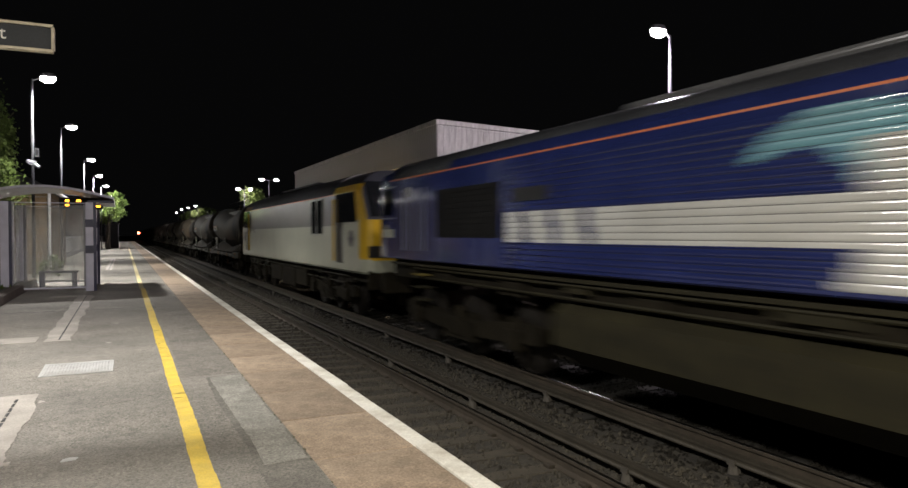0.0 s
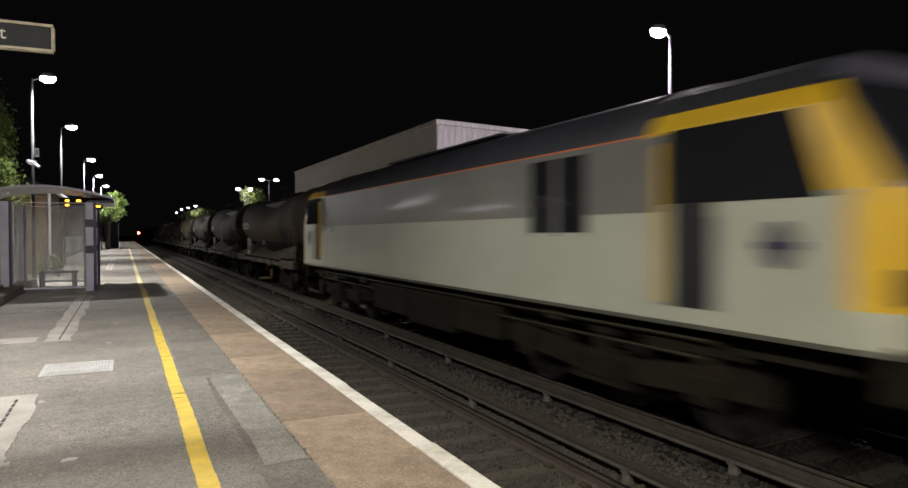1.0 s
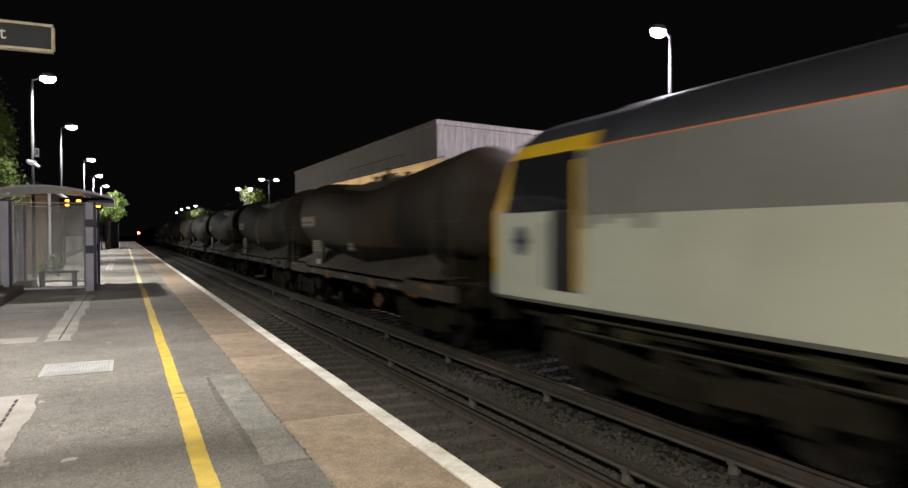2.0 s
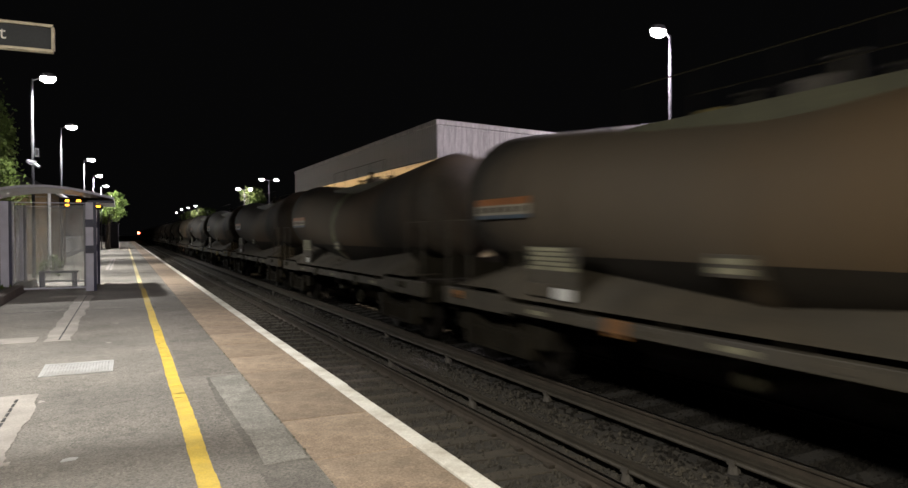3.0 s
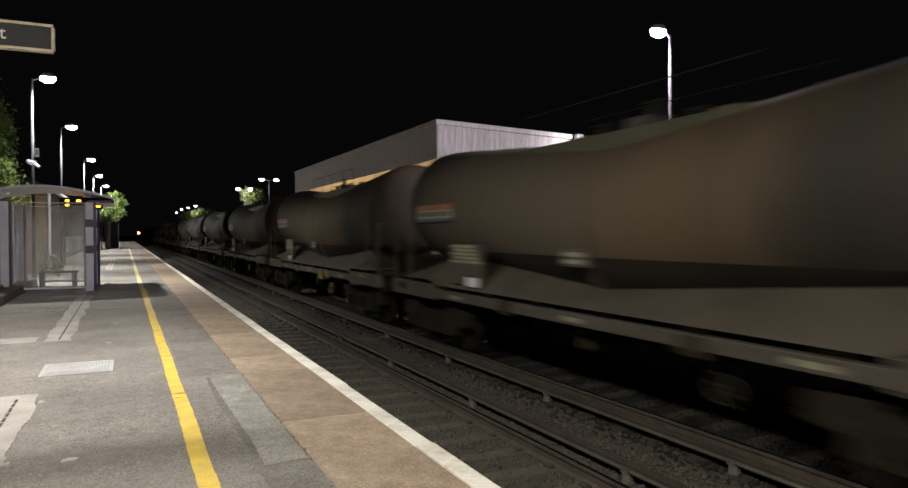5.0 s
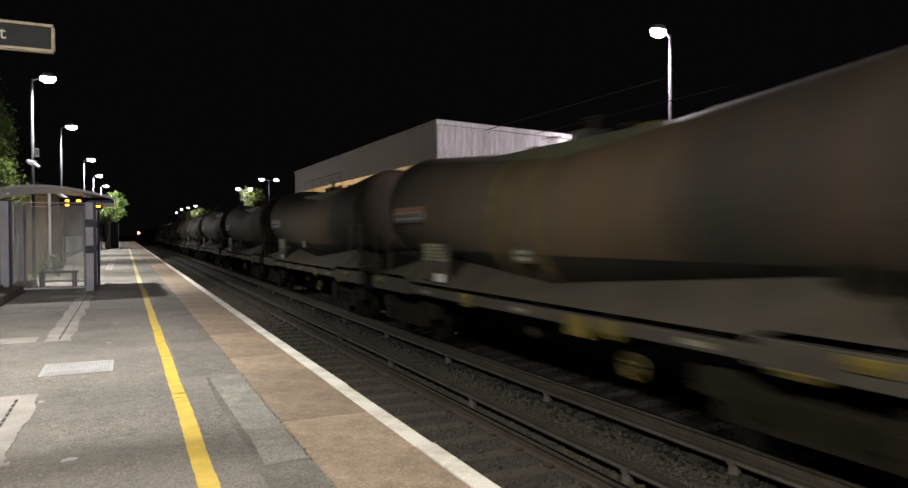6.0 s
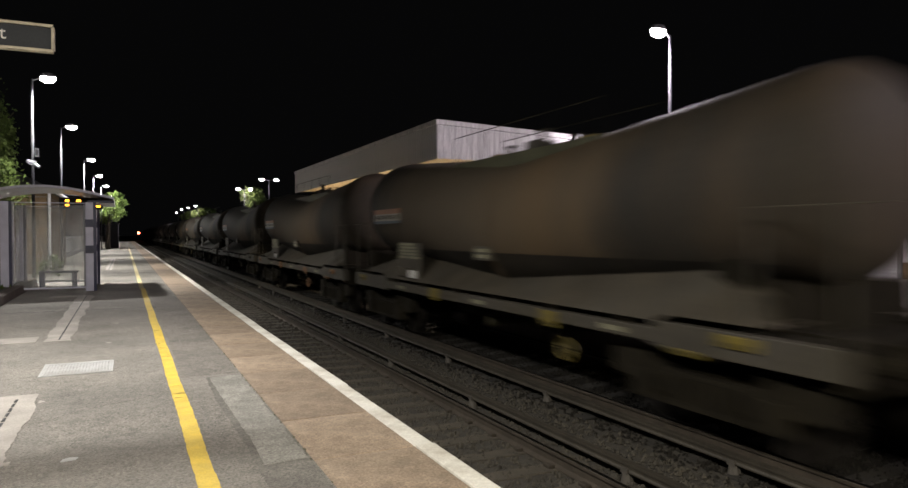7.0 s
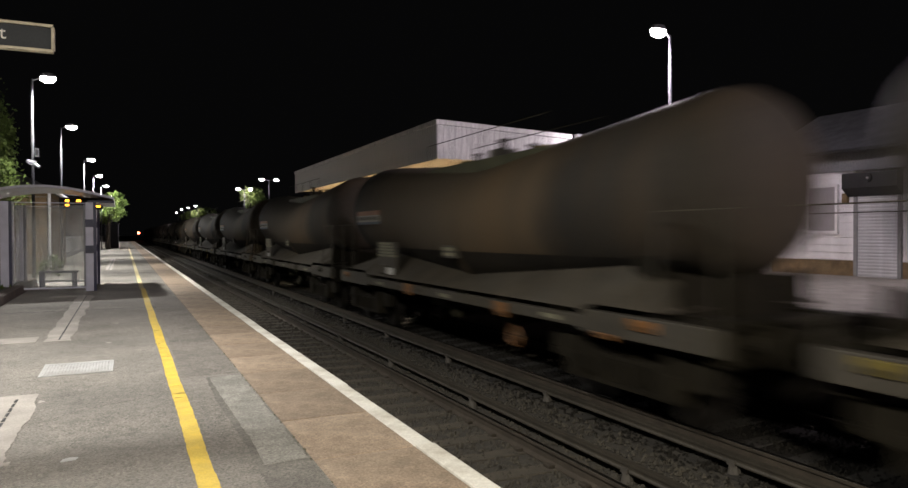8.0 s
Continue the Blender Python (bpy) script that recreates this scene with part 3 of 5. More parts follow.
ballast_stones()
bm = bmesh.new()
add_prism(bm, [(4.25, -1.25), (5.66, -1.25), (5.66, FAR_RAIL_Z - 0.23), (5.0, -1.035), (4.6, -1.05), (4.27, -1.08)], "y", -30, 420)
structure("ground_shoulder", bm, M_BALLAST, "sloping ballast shoulder between the two tracks", "ballast")


# ---------- lamp posts ----------
def platform_lamp(m, glow, arm=0.41, heads=(1,), tall=POST_H):
    p = holder("street_lamp", m, "slim galvanised platform lamp post, lit white", "lamp post", "platform lamp posts")
    part("pole", tube((0, 0, 0), (0, 0, tall + 0.02), 0.05, 0.034, 12), M_POLE, p, smooth=True)
    part("base_plate", box(-0.14, 0.14, -0.14, 0.14, 0, 0.03, 0.006), M_STEEL, p)
    for s in heads:
        part("arm", tube((0, 0, tall - 0.04), (s * (arm - 0.2), 0, tall + 0.06), 0.02, None, 8), M_STEEL, p)
        h = loft([[(s * (arm + 0.23 * math.cos(a) * k), 0.14 * math.sin(a) * k, tall + z) for a in [2 * math.pi * i / 16 for i in range(16)]]
                  for k, z in ((1.0, 0.1), (0.97, 0.14), (0.8, 0.2), (0.4, 0.23))])
        head = part("lamp_head", h, M_STEEL, p, smooth=True)
        g = loft([[(s * (arm + 0.21 * math.cos(a) * k), 0.13 * math.sin(a) * k, tall + z + 0.04) for a in [2 * math.pi * i / 16 for i in range(16)]]
                  for k, z in ((1.0, 0.058), (1.0, 0.0), (0.85, -0.06), (0.45, -0.1))])
        part("diffuser", g, glow, head, "glowing lamp diffuser", smooth=True)
    return p


first_lamp = platform_lamp(pose(POST_X, NEAR_POSTS[0], 0), M_LAMPGLOW)
for y in NEAR_POSTS[1:]:
    copy_thing(first_lamp, pose(POST_X + {48.8: 0.2, 61.8: 0.25, 74.5: 0.45, 91.0: 0.8, 108.0: 0.9, 128.0: 1.0, 150.0: 1.0}.get(y, 0.0), y, 0))
single = platform_lamp(pose(FAR_POSTS[0][0], FAR_POSTS[0][1], FAR_Z), M_PINKGLOW, 0.35, (-1,), POST_H - FAR_Z)
copy_thing(single, pose(11.5, 0, FAR_Z))
double = platform_lamp(pose(FAR_POSTS[1][0], FAR_POSTS[1][1], FAR_Z), M_LAMPGLOW, 0.6, (-1, 1), POST_H - FAR_Z)
copy_thing(double, pose(FAR_POSTS[2][0], FAR_POSTS[2][1], FAR_Z))
far_lamp = platform_lamp(pose(FAR_POSTS[3][0], FAR_POSTS[3][1], FAR_Z), M_FARGLOW, 0.35, (-1,), POST_H - FAR_Z)
for x, y in FAR_POSTS[4:]:
    copy_thing(far_lamp, pose(x, y, FAR_Z))


# ---------- canopy on the opposite platform ----------
def canopy():
    x0, x1, y0, y1, zb, zt = 9.0, 14.1, 20.5, 41.0, 3.82, 5.06
    fall = 0.2
    c = holder("platform_canopy", pose(0, 0, 0), "deep white boarded canopy over the opposite platform", "canopy")
    part("roof", prism([(x0 + 0.03, zt - 0.07), (x1, zt - 0.07 - fall), (x1, zt - 0.17 - fall), (x0 + 0.03, zt - 0.17)], "y", y0 + 0.03, y1), M_ROOFFELT, c)
    part("soffit", box(x0 + 0.1, x1, y0 + 0.1, y1, zb + 0.1, zb + 0.14), M_SOFFIT, c, "cream boarded soffit lit warm")
    part("fascia_cap", box(x0 - 0.05, x0 + 0.03, y0 - 0.05, y1, zt - 0.15, zt), M_FASCIA, c, "projecting top moulding")
    part("fascia_cap", prism([(x0 + 0.03, zt), (x1, zt - fall), (x1, zt - fall - 0.15), (x0 + 0.03, zt - 0.15)], "y", y0 - 0.05, y0 + 0.03), M_FASCIA, c, "projecting top moulding")
    part("fascia_cap", prism([(x0 + 0.03, zt - 0.2), (x1, zt - fall - 0.2), (x1, zt - fall - 0.24), (x0 + 0.03, zt - 0.24)], "y", y0 - 0.035, y0 + 0.03), M_FASCIA, c, "thin lower moulding")
    n = int((x1 - x0 - 0.2) / 0.205)
    for k in range(n + 1):
        xa = x0 + 0.012 + 0.205 * k
        top = zt - 0.16 - fall * (k + 0.5) / n
        part("board", box(xa, xa + 0.198, y0 - 0.011 + 0.0015 * (k % 3), y0 + 0.011, zb + 0.012 * (k % 2), top), M_FASCIA, c)
    side = part("board", box(-0.101, 0.101, -0.011, 0.011, zb, zt - 0.15), M_FASCIA, c)
    side.matrix_basis = pose(x0, y0 + 0.12, 0, 0, 0, 90)
    n = int((y1 - y0) / 0.205)
    for k in range(1, n):
        share("board", side.data, c, pose(x0 + 0.0015 * (k % 3), y0 + 0.12 + 0.205 * k, 0, 0, 0, 90))
    for y in (24, 29.5, 35, 40):
        col = part("column", tube((11.0, y, FAR_Z), (11.0, y, zb + 0.1), 0.1, 0.09, 14), M_GREYPAINT, c, "painted iron column", smooth=True)
        part("bracket", prism([(y - 0.9, zb + 0.1), (y + 0.9, zb + 0.1), (y + 0.1, zb - 0.7), (y - 0.1, zb - 0.7)], "x", 10.97, 11.03), M_GREYPAINT, c)
    for y in (25.0, 32.0, 39.0):
        t = holder("strip_light", pose(11.2, y, zb + 0.1), "fluorescent strip light under the canopy", "lamp", "canopy strip lights")
        part("housing", box(-0.08, 0.08, -0.7, 0.7, -0.06, 0.0, 0.01), M_STEEL, t)
        part("tube", box(-0.05, 0.05, -0.66, 0.66, -0.1, -0.06, 0.01), mat("canopy_tube_glow", (1, 0.85, 0.6), emit=12.0), t, "glowing warm tube")
    bl = holder("floodlight", pose(x1 + 0.1, y0 - 0.25, 4.75), "small floodlight on the canopy's corner", "lamp")
    part("bracket", tube((0, 0.25, 0), (0, 0, 0), 0.02), M_STEEL, bl)
    part("body", box(-0.14, 0.14, -0.12, 0.06, -0.09, 0.09, 0.02), M_STEEL, bl)
    return c


canopy()


# ---------- boarded building on the opposite platform ----------
def station_hut():
    X, z0 = 17.9, FAR_Z
    yr, yl = 3.0, 15.4
    h = holder("station_building", pose(0, 0, 0), "white weatherboarded station building with a slate roof", "building")
    ztop = 3.62
    part("wall", box(X + 0.04, X + 0.24, yr, yl, z0, ztop), M_CLAP, h)
    part("wall", box(X + 0.04, X + 5, yl - 0.2, yl, z0, ztop), M_CLAP, h)
    part("plinth", box(X, X + 0.039, 12.72, yl, z0, z0 + 0.42), M_BROWNBRICK, h, "brown brick plinth")
    part("plinth", box(X, X + 0.039, yr, 11.4, z0, z0 + 0.42), M_BROWNBRICK, h, "brown brick plinth")
    prof = [(0.0, 0.0), (-0.045, 0.0), (-0.05, 0.012), (-0.008, 0.2), (0.0, 0.2)]
    first = part("board", prism(prof, "y", 12.72, yl), M_CLAP, h)
    first.location = (X + 0.038, 0, z0 + 0.43)
    for k in range(1, 13):
        share("board", first.data, h, pose(X + 0.038, 0, z0 + 0.43 + k * 0.205))
    second = part("board", prism(prof, "y", yr, 11.4), M_CLAP, h)
    second.location = (X + 0.038, 0, z0 + 0.43)
    for k in range(1, 13):
        share("board", second.data, h, pose(X + 0.038, 0, z0 + 0.43 + k * 0.205))
    part("fascia", box(X - 0.1, X + 0.038, yr, yl, 3.1, 3.6), M_ROOFGREY, h, "grey painted fascia above the boards")
    # roller shutter door
    d = part("roller_shutter", box(X - 0.02, X + 0.03, 11.5, 12.6, z0, 2.85), M_SHUTTER, h, "closed galvanised roller shutter")
    slat = prism([(0.0, 0.0), (-0.016, 0.02), (-0.02, 0.045), (-0.012, 0.07), (0.0, 0.084)], "y", 11.52, 12.58)
    f = part("slat", slat, M_SHUTTER, d)
    f.location = (X - 0.02, 0, z0 + 0.02)
    for k in range(1, 29):
        share("slat", f.data, d, pose(X - 0.02, 0, z0 + 0.02 + k * 0.086))
    for y in (11.42, 12.62):
        part("guide_rail", box(X - 0.06, X + 0.03, y - 0.02, y + 0.08, z0, 2.9), M_STEEL, d, "steel guide rail")
    part("shutter_box", prism([(X - 0.32, 2.62), (X - 0.32, 3.02), (X - 0.06, 3.02), (X - 0.06, 2.4)], "y", 11.36, 12.86), M_BLACK, d, "black shutter housing")
    # window
    w = part("window", box(X - 0.055, X + 0.03, 13.22, 14.1, 1.45, 2.72), M_BLIND, h, "window with a pale blind in a white frame")
    for a in ((13.16, 13.24, 1.4, 2.78), (14.08, 14.16, 1.4, 2.78), (13.24, 14.08, 2.7, 2.78), (13.24, 14.08, 1.4, 1.48)):
        part("frame", box(X - 0.085, X + 0.02, *a, 0.006), M_CLAP, w, "white frame")
    part("meter_box", box(X - 0.1, X + 0.0, 12.86, 13.02, 2.25, 2.5, 0.01), M_BROWNBRICK, h, "small red alarm box")
    roof = bmesh.new()
    add_prism(roof, [(X - 0.55, 3.62), (X + 2.6, 5.2), (X + 5.6, 3.62)], "y", yr, yl + 0.4)
    part("roof", roof, M_SLATE, h, "dark slate roof")
    part("gutter", tube((X - 0.58, yr, 3.6), (X - 0.58, yl + 0.4, 3.6), 0.06), M_BLACK, h)
    l = holder("bulkhead_lamp", pose(X - 0.33, 12.1, 2.86), "round bulkhead lamp on the shutter housing", "lamp")
    part("ring", tube((0.005, 0, 0), (-0.04, 0, 0), 0.11, 0.1, 18), M_BLACK, l)
    part("lens", tube((-0.04, 0, 0), (-0.06, 0, 0), 0.04, 0.03, 12), M_BLIND, l, "small pale lens")


station_hut()


# ---------- trains ----------
def section(profile, ys, shrink=None):
    """A body from a half profile [(half_width, z), ...] from sill to ridge, lofted along y; shrink(y) gives (width factor, roof drop)."""
    rings = []
    for y in ys:
        k, dz = shrink(y) if shrink else (1.0, 0.0)
        z0 = profile[0][1]
        top = profile[-1][1]
        half = [(w * k, z0 + (z - z0) * (1 - dz / (top - z0))) for w, z in profile]
        rings.append([(-w, y, z) for w, z in half] + [(w, y, z) for w, z in reversed(half[:-1])])
    return rings


def striped(name, profile, ys, mats, index, parent, shrink=None, label="", smooth_above=99.0):
    bm = loft(section(profile, ys, shrink), closed=True)
    n = len(profile)
    for f in bm.faces:
        zc = sum(v.co.z for v in f.verts) / len(f.verts)
        f.material_index = index(f.calc_center_median(), zc)
        f.smooth = zc > smooth_above and len(f.verts) == 4
    return part(name, bm, mats, parent, label)


def wheelset(parent, y, r=0.46):
    bm = bmesh.new()
    add_tube(bm, (-0.95, 0, 0), (0.95, 0, 0), 0.08, None, 8)
    for s in (-1, 1):
        add_tube(bm, (s * 0.72, 0, 0), (s * 0.85, 0, 0), r, None, 24)
        add_tube(bm, (s * 0.70, 0, 0), (s * 0.72, 0, 0), r + 0.03, None, 24)
        add_tube(bm, (s * 0.85, 0, 0), (s * 0.9, 0, 0), 0.16, None, 12)
        for k in range(4):
            a = k * math.pi / 2
            add_box(bm, s * 0.855 - 0.012, s * 0.855 + 0.012, 0.25 * math.cos(a) - 0.04, 0.25 * math.cos(a) + 0.04, 0.25 * math.sin(a) - 0.04, 0.25 * math.sin(a) + 0.04)
    w = part("wheelset", bm, M_WHEEL, parent, "steel wheels on an axle")
    w.location = (0, y, r)
    return w


def bogie(parent, yc, axles, r=0.46, yellow=False, mat_=None):
    m_ = mat_ or M_UNDER
    span = max(axles) + 0.65
    bm = bmesh.new()
    for s in (-1, 1):
        x0, x1 = sorted((s * 0.98, s * 1.12))
        pts = [(-span, 0.52), (-span, 0.78), (-span + 0.5, 0.82), (-0.5, 0.66), (0.5, 0.66), (span - 0.5, 0.82), (span, 0.78), (span, 0.52), (0.7, 0.4), (-0.7, 0.4)]
        add_prism(bm, pts, "x", x0, x1)
        for k in range(-3, 4):
            add_tube(bm, (s * 1.16, k * 0.16, 0.36), (s * 1.16, k * 0.16, 0.62), 0.06, None, 8)
        add_box(bm, min(s * 1.05, s * 1.2), max(s * 1.05, s * 1.2), -0.62, 0.62, 0.3, 0.36)
    add_box(bm, -1.0, 1.0, -0.3, 0.3, 0.45, 0.75, 0.03)
    b = part("bogie", bm, m_, parent, "dark grimy bogie frame")
    b.location = (0, yc, 0)
    for y in axles:
        wheelset(b, y, r)
        for s in (-1, 1):
            x0, x1 = sorted((s * 1.0, s * 1.24))
            part("axle_box", box(x0, x1, y - 0.17, y + 0.17, r - 0.16, r + 0.17, 0.03), M_AXLEYELLOW if yellow else m_, b, "faded yellow axle box" if yellow else "")
            part("spring", tube((s * 1.12, y, r + 0.17), (s * 1.12, y, r + 0.36), 0.1, None, 10), m_, b)
    return b


def buffers(parent, y, d, z=1.06):
    """d: -1 towards the front, 1 towards the rear."""
    part("buffer_beam", box(-1.2, 1.2, min(y, y - d * 0.15), max(y, y - d * 0.15), z - 0.25, z + 0.22, 0.02), M_UNDER, parent)
    for s in (-1, 1):
        bm = tube((s * 0.86, y, z), (s * 0.86, y + d * 0.42, z), 0.09, None, 12)
        add_tube(bm, (s * 0.86, y + d * 0.42, z), (s * 0.86, y + d * 0.47, z), 0.22, 0.2, 18)
        part("buffer", bm, M_UNDER, parent)
    part("coupling", tube((0, y, z - 0.02), (0, y + d * 0.55, z - 0.06), 0.05), M_UNDER, parent)


def underfloor_gear(parent, y0, y1, z0, z1, x, seed, count):
    """Pipes, boxes and brackets along both sides below a vehicle's floor."""
    rr = random.Random(seed)
    for s in (-1, 1):
        for k in range(count // 2):
            y = y0 + (y1 - y0) * (k + rr.random() * 0.8) / (count / 2)
            l_, za = rr.uniform(0.15, 0.9), rr.uniform(z0, z1 - 0.1)
            zb = min(z1, za + rr.uniform(0.06, 0.3))
            part("underfloor_box", box(*sorted((s * (x - 0.1), s * (x + rr.uniform(0.03, 0.12)))), y, min(y1, y + l_), za, zb, 0.01), M_GEAR if rr.random() < 0.45 else M_UNDER, parent)
        for k in range(2):
            z = z0 + (z1 - z0) * (0.3 + 0.5 * k)
            part("pipe", tube((s * (x + 0.1), y0 + 1, z), (s * (x + 0.1), y1 - 1, z), 0.022, None, 6), M_GEAR, parent)


HW = 1.337  # half width of the locomotive bodies


def electric_loco():
    """Pale grey electric locomotive; front at y = 0, rear at y = 19.86, rail top at z = 0."""
    o = -FAR_RAIL_Z
    L = 19.86
    c = holder("locomotive", pose(FAR_TRACK, 16.7, FAR_RAIL_Z), "two-tone grey electric locomotive with yellow cab ends", "locomotive")
    prof = [(HW - 0.06, 0.495 + o - 0.06), (HW, 0.495 + o), (HW, 1.1 + o), (HW, 1.67 + o), (HW - 0.015, 2.53 + o), (HW - 0.02, 2.55 + o), (HW - 0.1, 2.72 + o),
            (HW - 0.3, 2.95 + o), (HW - 0.65, 3.12 + o), (HW - 1.0, 3.19 + o), (0.0, 3.22 + o)]

    def index(p, z):
        if z > 2.58 + o:
            return 2
        return 3 if z > 2.53 + o else (1 if z > 1.67 + o else 0)
    ys = [2.8 + (L - 5.6) * k / 24 for k in range(25)]
    striped("body", prof, ys, [M_CREAM, M_MIDGREY, M_LOCOROOF, M_ORANGELINE], index, c, smooth_above=2.6 + o)
    for end in (0, 1):
        def Y(u):
            return u if end == 0 else L - u
        # lower cab: sides run on, corners rounded at the very front
        low = [(HW - 0.06, 0.435 + o), (HW, 0.495 + o), (HW, 0.8 + o), (HW, 1.02 + o), (HW, 1.67 + o), (HW - 0.005, 1.8 + o)]
        rings = []
        for u, k in ((2.8, 1.0), (1.2, 1.0), (0.36, 1.0), (0.3, 0.998), (0.14, 0.97), (0.04, 0.91), (0.0, 0.82)):
            rings.append([(-w * k, Y(u), z) for w, z in low] + [(w * k, Y(u), z) for w, z in reversed(low)])
        bm = loft(rings)
        for f in bm.faces:
            m = f.calc_center_median()
            u = m.y if end == 0 else L - m.y
            f.material_index = 1 if (u < 0.34 and m.z > 0.82 + o) else 0
        part("cab", bm, [M_CREAM, M_CABYELLOW], c, "cab end with a yellow front")
        up = [(HW - 0.005, 1.8 + o), (HW - 0.012, 2.25 + o), (HW - 0.02, 2.55 + o), (HW - 0.12, 2.74 + o), (HW - 0.32, 2.95 + o), (HW - 0.66, 3.09 + o), (0.25, 3.14 + o)]
        rings = []
        for q, k in ((0.0, 1.0), (0.35, 1.0), (0.7, 1.0), (0.86, 0.995), (0.95, 0.97), (1.0, 0.92)):
            ring = []
            for sign, seq in ((-1, up), (1, list(reversed(up)))):
                for w, z in seq:
                    tip = 0.06 + 0.62 * (z - 1.8 - o) / 1.0 if z < 2.8 + o else 0.68 + 0.9 * (z - 2.8 - o)
                    ring.append((sign * w * k, Y(2.8 + (tip - 2.8) * q), z))
            rings.append(ring)
        bm = loft(rings)
        for f in bm.faces:
            m = f.calc_center_median()
            f.material_index = 0 if m.z < 2.66 + o else 1
            if len(f.verts) > 4:
                f.material_index = 1
        part("cab_hood", bm, [M_CABYELLOW, M_LOCOROOF], c, "yellow cab surround below a dark roof")
        part("windscreen", prism([(Y(0.08), 1.88 + o), (Y(0.2), 1.88 + o), (Y(0.76), 2.8 + o), (Y(0.63), 2.8 + o)], "x", -1.1, 1.1), M_DARKGLASS, c, "dark raked windscreen")
        for xa, xb in ((-1.2, -0.5), (0.5, 1.2)):
            part("lamp_cluster", box(xa, xb, *sorted((Y(-0.03), Y(0.16))), 0.84 + o, 1.14 + o, 0.03), M_BLACK, c, "dark lamp cluster")
        part("lower_valance", box(-1.1, 1.1, *sorted((Y(-0.04), Y(0.3))), 0.46 + o, 0.78 + o, 0.05), M_CREAM, c, "pale rounded skirt below the cab front")
        for sx in (-1, 1):
            x0, x1 = sorted((sx * (HW - 0.04), sx * (HW + 0.006)))
            win = [(Y(2.5), 1.75 + o), (Y(2.5), 2.53 + o), (Y(0.83), 2.53 + o), (Y(0.55), 1.75 + o)]
            part("cab_window", prism(win, "x", x0, x1), M_DARKGLASS, c, "dark cab side window")
            a, b = sorted((Y(1.84), Y(2.42)))
            part("cab_door", box(x0, x1, a, b, 0.66 + o, 1.745 + o), M_BLACK, c, "dark recessed cab door")
            g = part("grey_panel", box(x0, x1 - 0.003, *sorted((Y(2.52), Y(2.8))), 1.67 + o, 2.5 + o), M_MIDGREY, c)
            for uu in (1.74, 2.55):
                part("handrail", tube((sx * (HW + 0.05), Y(uu), 0.7 + o), (sx * (HW + 0.05), Y(uu), 1.6 + o + (0.8 if uu > 2 else 0)), 0.03 if uu > 2 else 0.018, None, 6), M_CABYELLOW if uu > 2 else M_STEEL, c)
            part("round_emblem", tube((sx * (HW - 0.01), Y(1.04), 1.33 + o), (sx * (HW + 0.005), Y(1.04), 1.33 + o), 0.22, None, 24), M_MIDGREY, c, "round dark emblem")
            part("emblem_ring", tube((sx * (HW - 0.01), Y(1.04), 1.33 + o), (sx * (HW + 0.008), Y(1.04), 1.33 + o), 0.15, None, 20), M_MIDGREY, c)
            ea, eb = sorted((Y(0.97), Y(1.11)))
            part("emblem_bar", box(*sorted((sx * (HW - 0.04), sx * (HW + 0.011))), ea, eb, 1.12 + o, 1.54 + o), M_NAVY, c)
            ea, eb = sorted((Y(0.8), Y(1.28)))
            part("emblem_bar", box(*sorted((sx * (HW - 0.04), sx * (HW + 0.012))), ea, eb, 1.29 + o, 1.36 + o), M_NAVY, c)
        buffers(c, Y(0.0), -1 if end == 0 else 1)
    for sx in (-1, 1):
        x0, x1 = sorted((sx * (HW - 0.03), sx * (HW + 0.004)))
        for ya, yb in ((3.98, 4.6), (4.72, 5.3)):
            w = part("side_window", box(x0, x1, ya, yb, 1.45 + o, 2.45 + o), M_DARKGLASS, c, "dark tall side window")
            for a in (ya - 0.05, yb):
                part("frame", box(*sorted((sx * (HW - 0.03), sx * (HW + 0.01))), a, a + 0.05, 1.4 + o, 2.5 + o), M_MIDGREY, w)
        for k in range(6):
            yy, zz = 16.0 + 0.36 * k, 1.5 + o + 0.06 * ((k * 2) % 3)
            part("emblem_shape", box(x0, x1, yy, yy + 0.2, zz, zz + 0.2), M_MIDGREY, c, "small dark emblem shape")
    part("roof_gear", box(-0.6, 0.6, 7.5, 13.5, 3.19 + o, 3.235 + o, 0.015), M_LOCOROOF, c, "dark roof equipment cover")
    part("underframe", box(-1.05, 1.05, 0.6, L - 0.6, 0.2 + o, 0.44 + o), M_UNDER, c)
    underfloor_gear(c, 1.0, L - 1.0, 0.0 + o, 0.38 + o, 1.05, 6, 34)
    for ya, yb, zb in ((6.6, 8.3, -0.3), (8.4, 10.6, -0.42), (10.75, 12.9, -0.34)):
        part("equipment_case", box(-1.2, 1.2, ya, yb, zb + o, 0.26 + o, 0.05), M_UNDER, c, "dark underfloor equipment case")
    for y in (3.9, 15.96):
        bogie(c, y, (-1.8, 0, 1.8), 0.54)
    return c


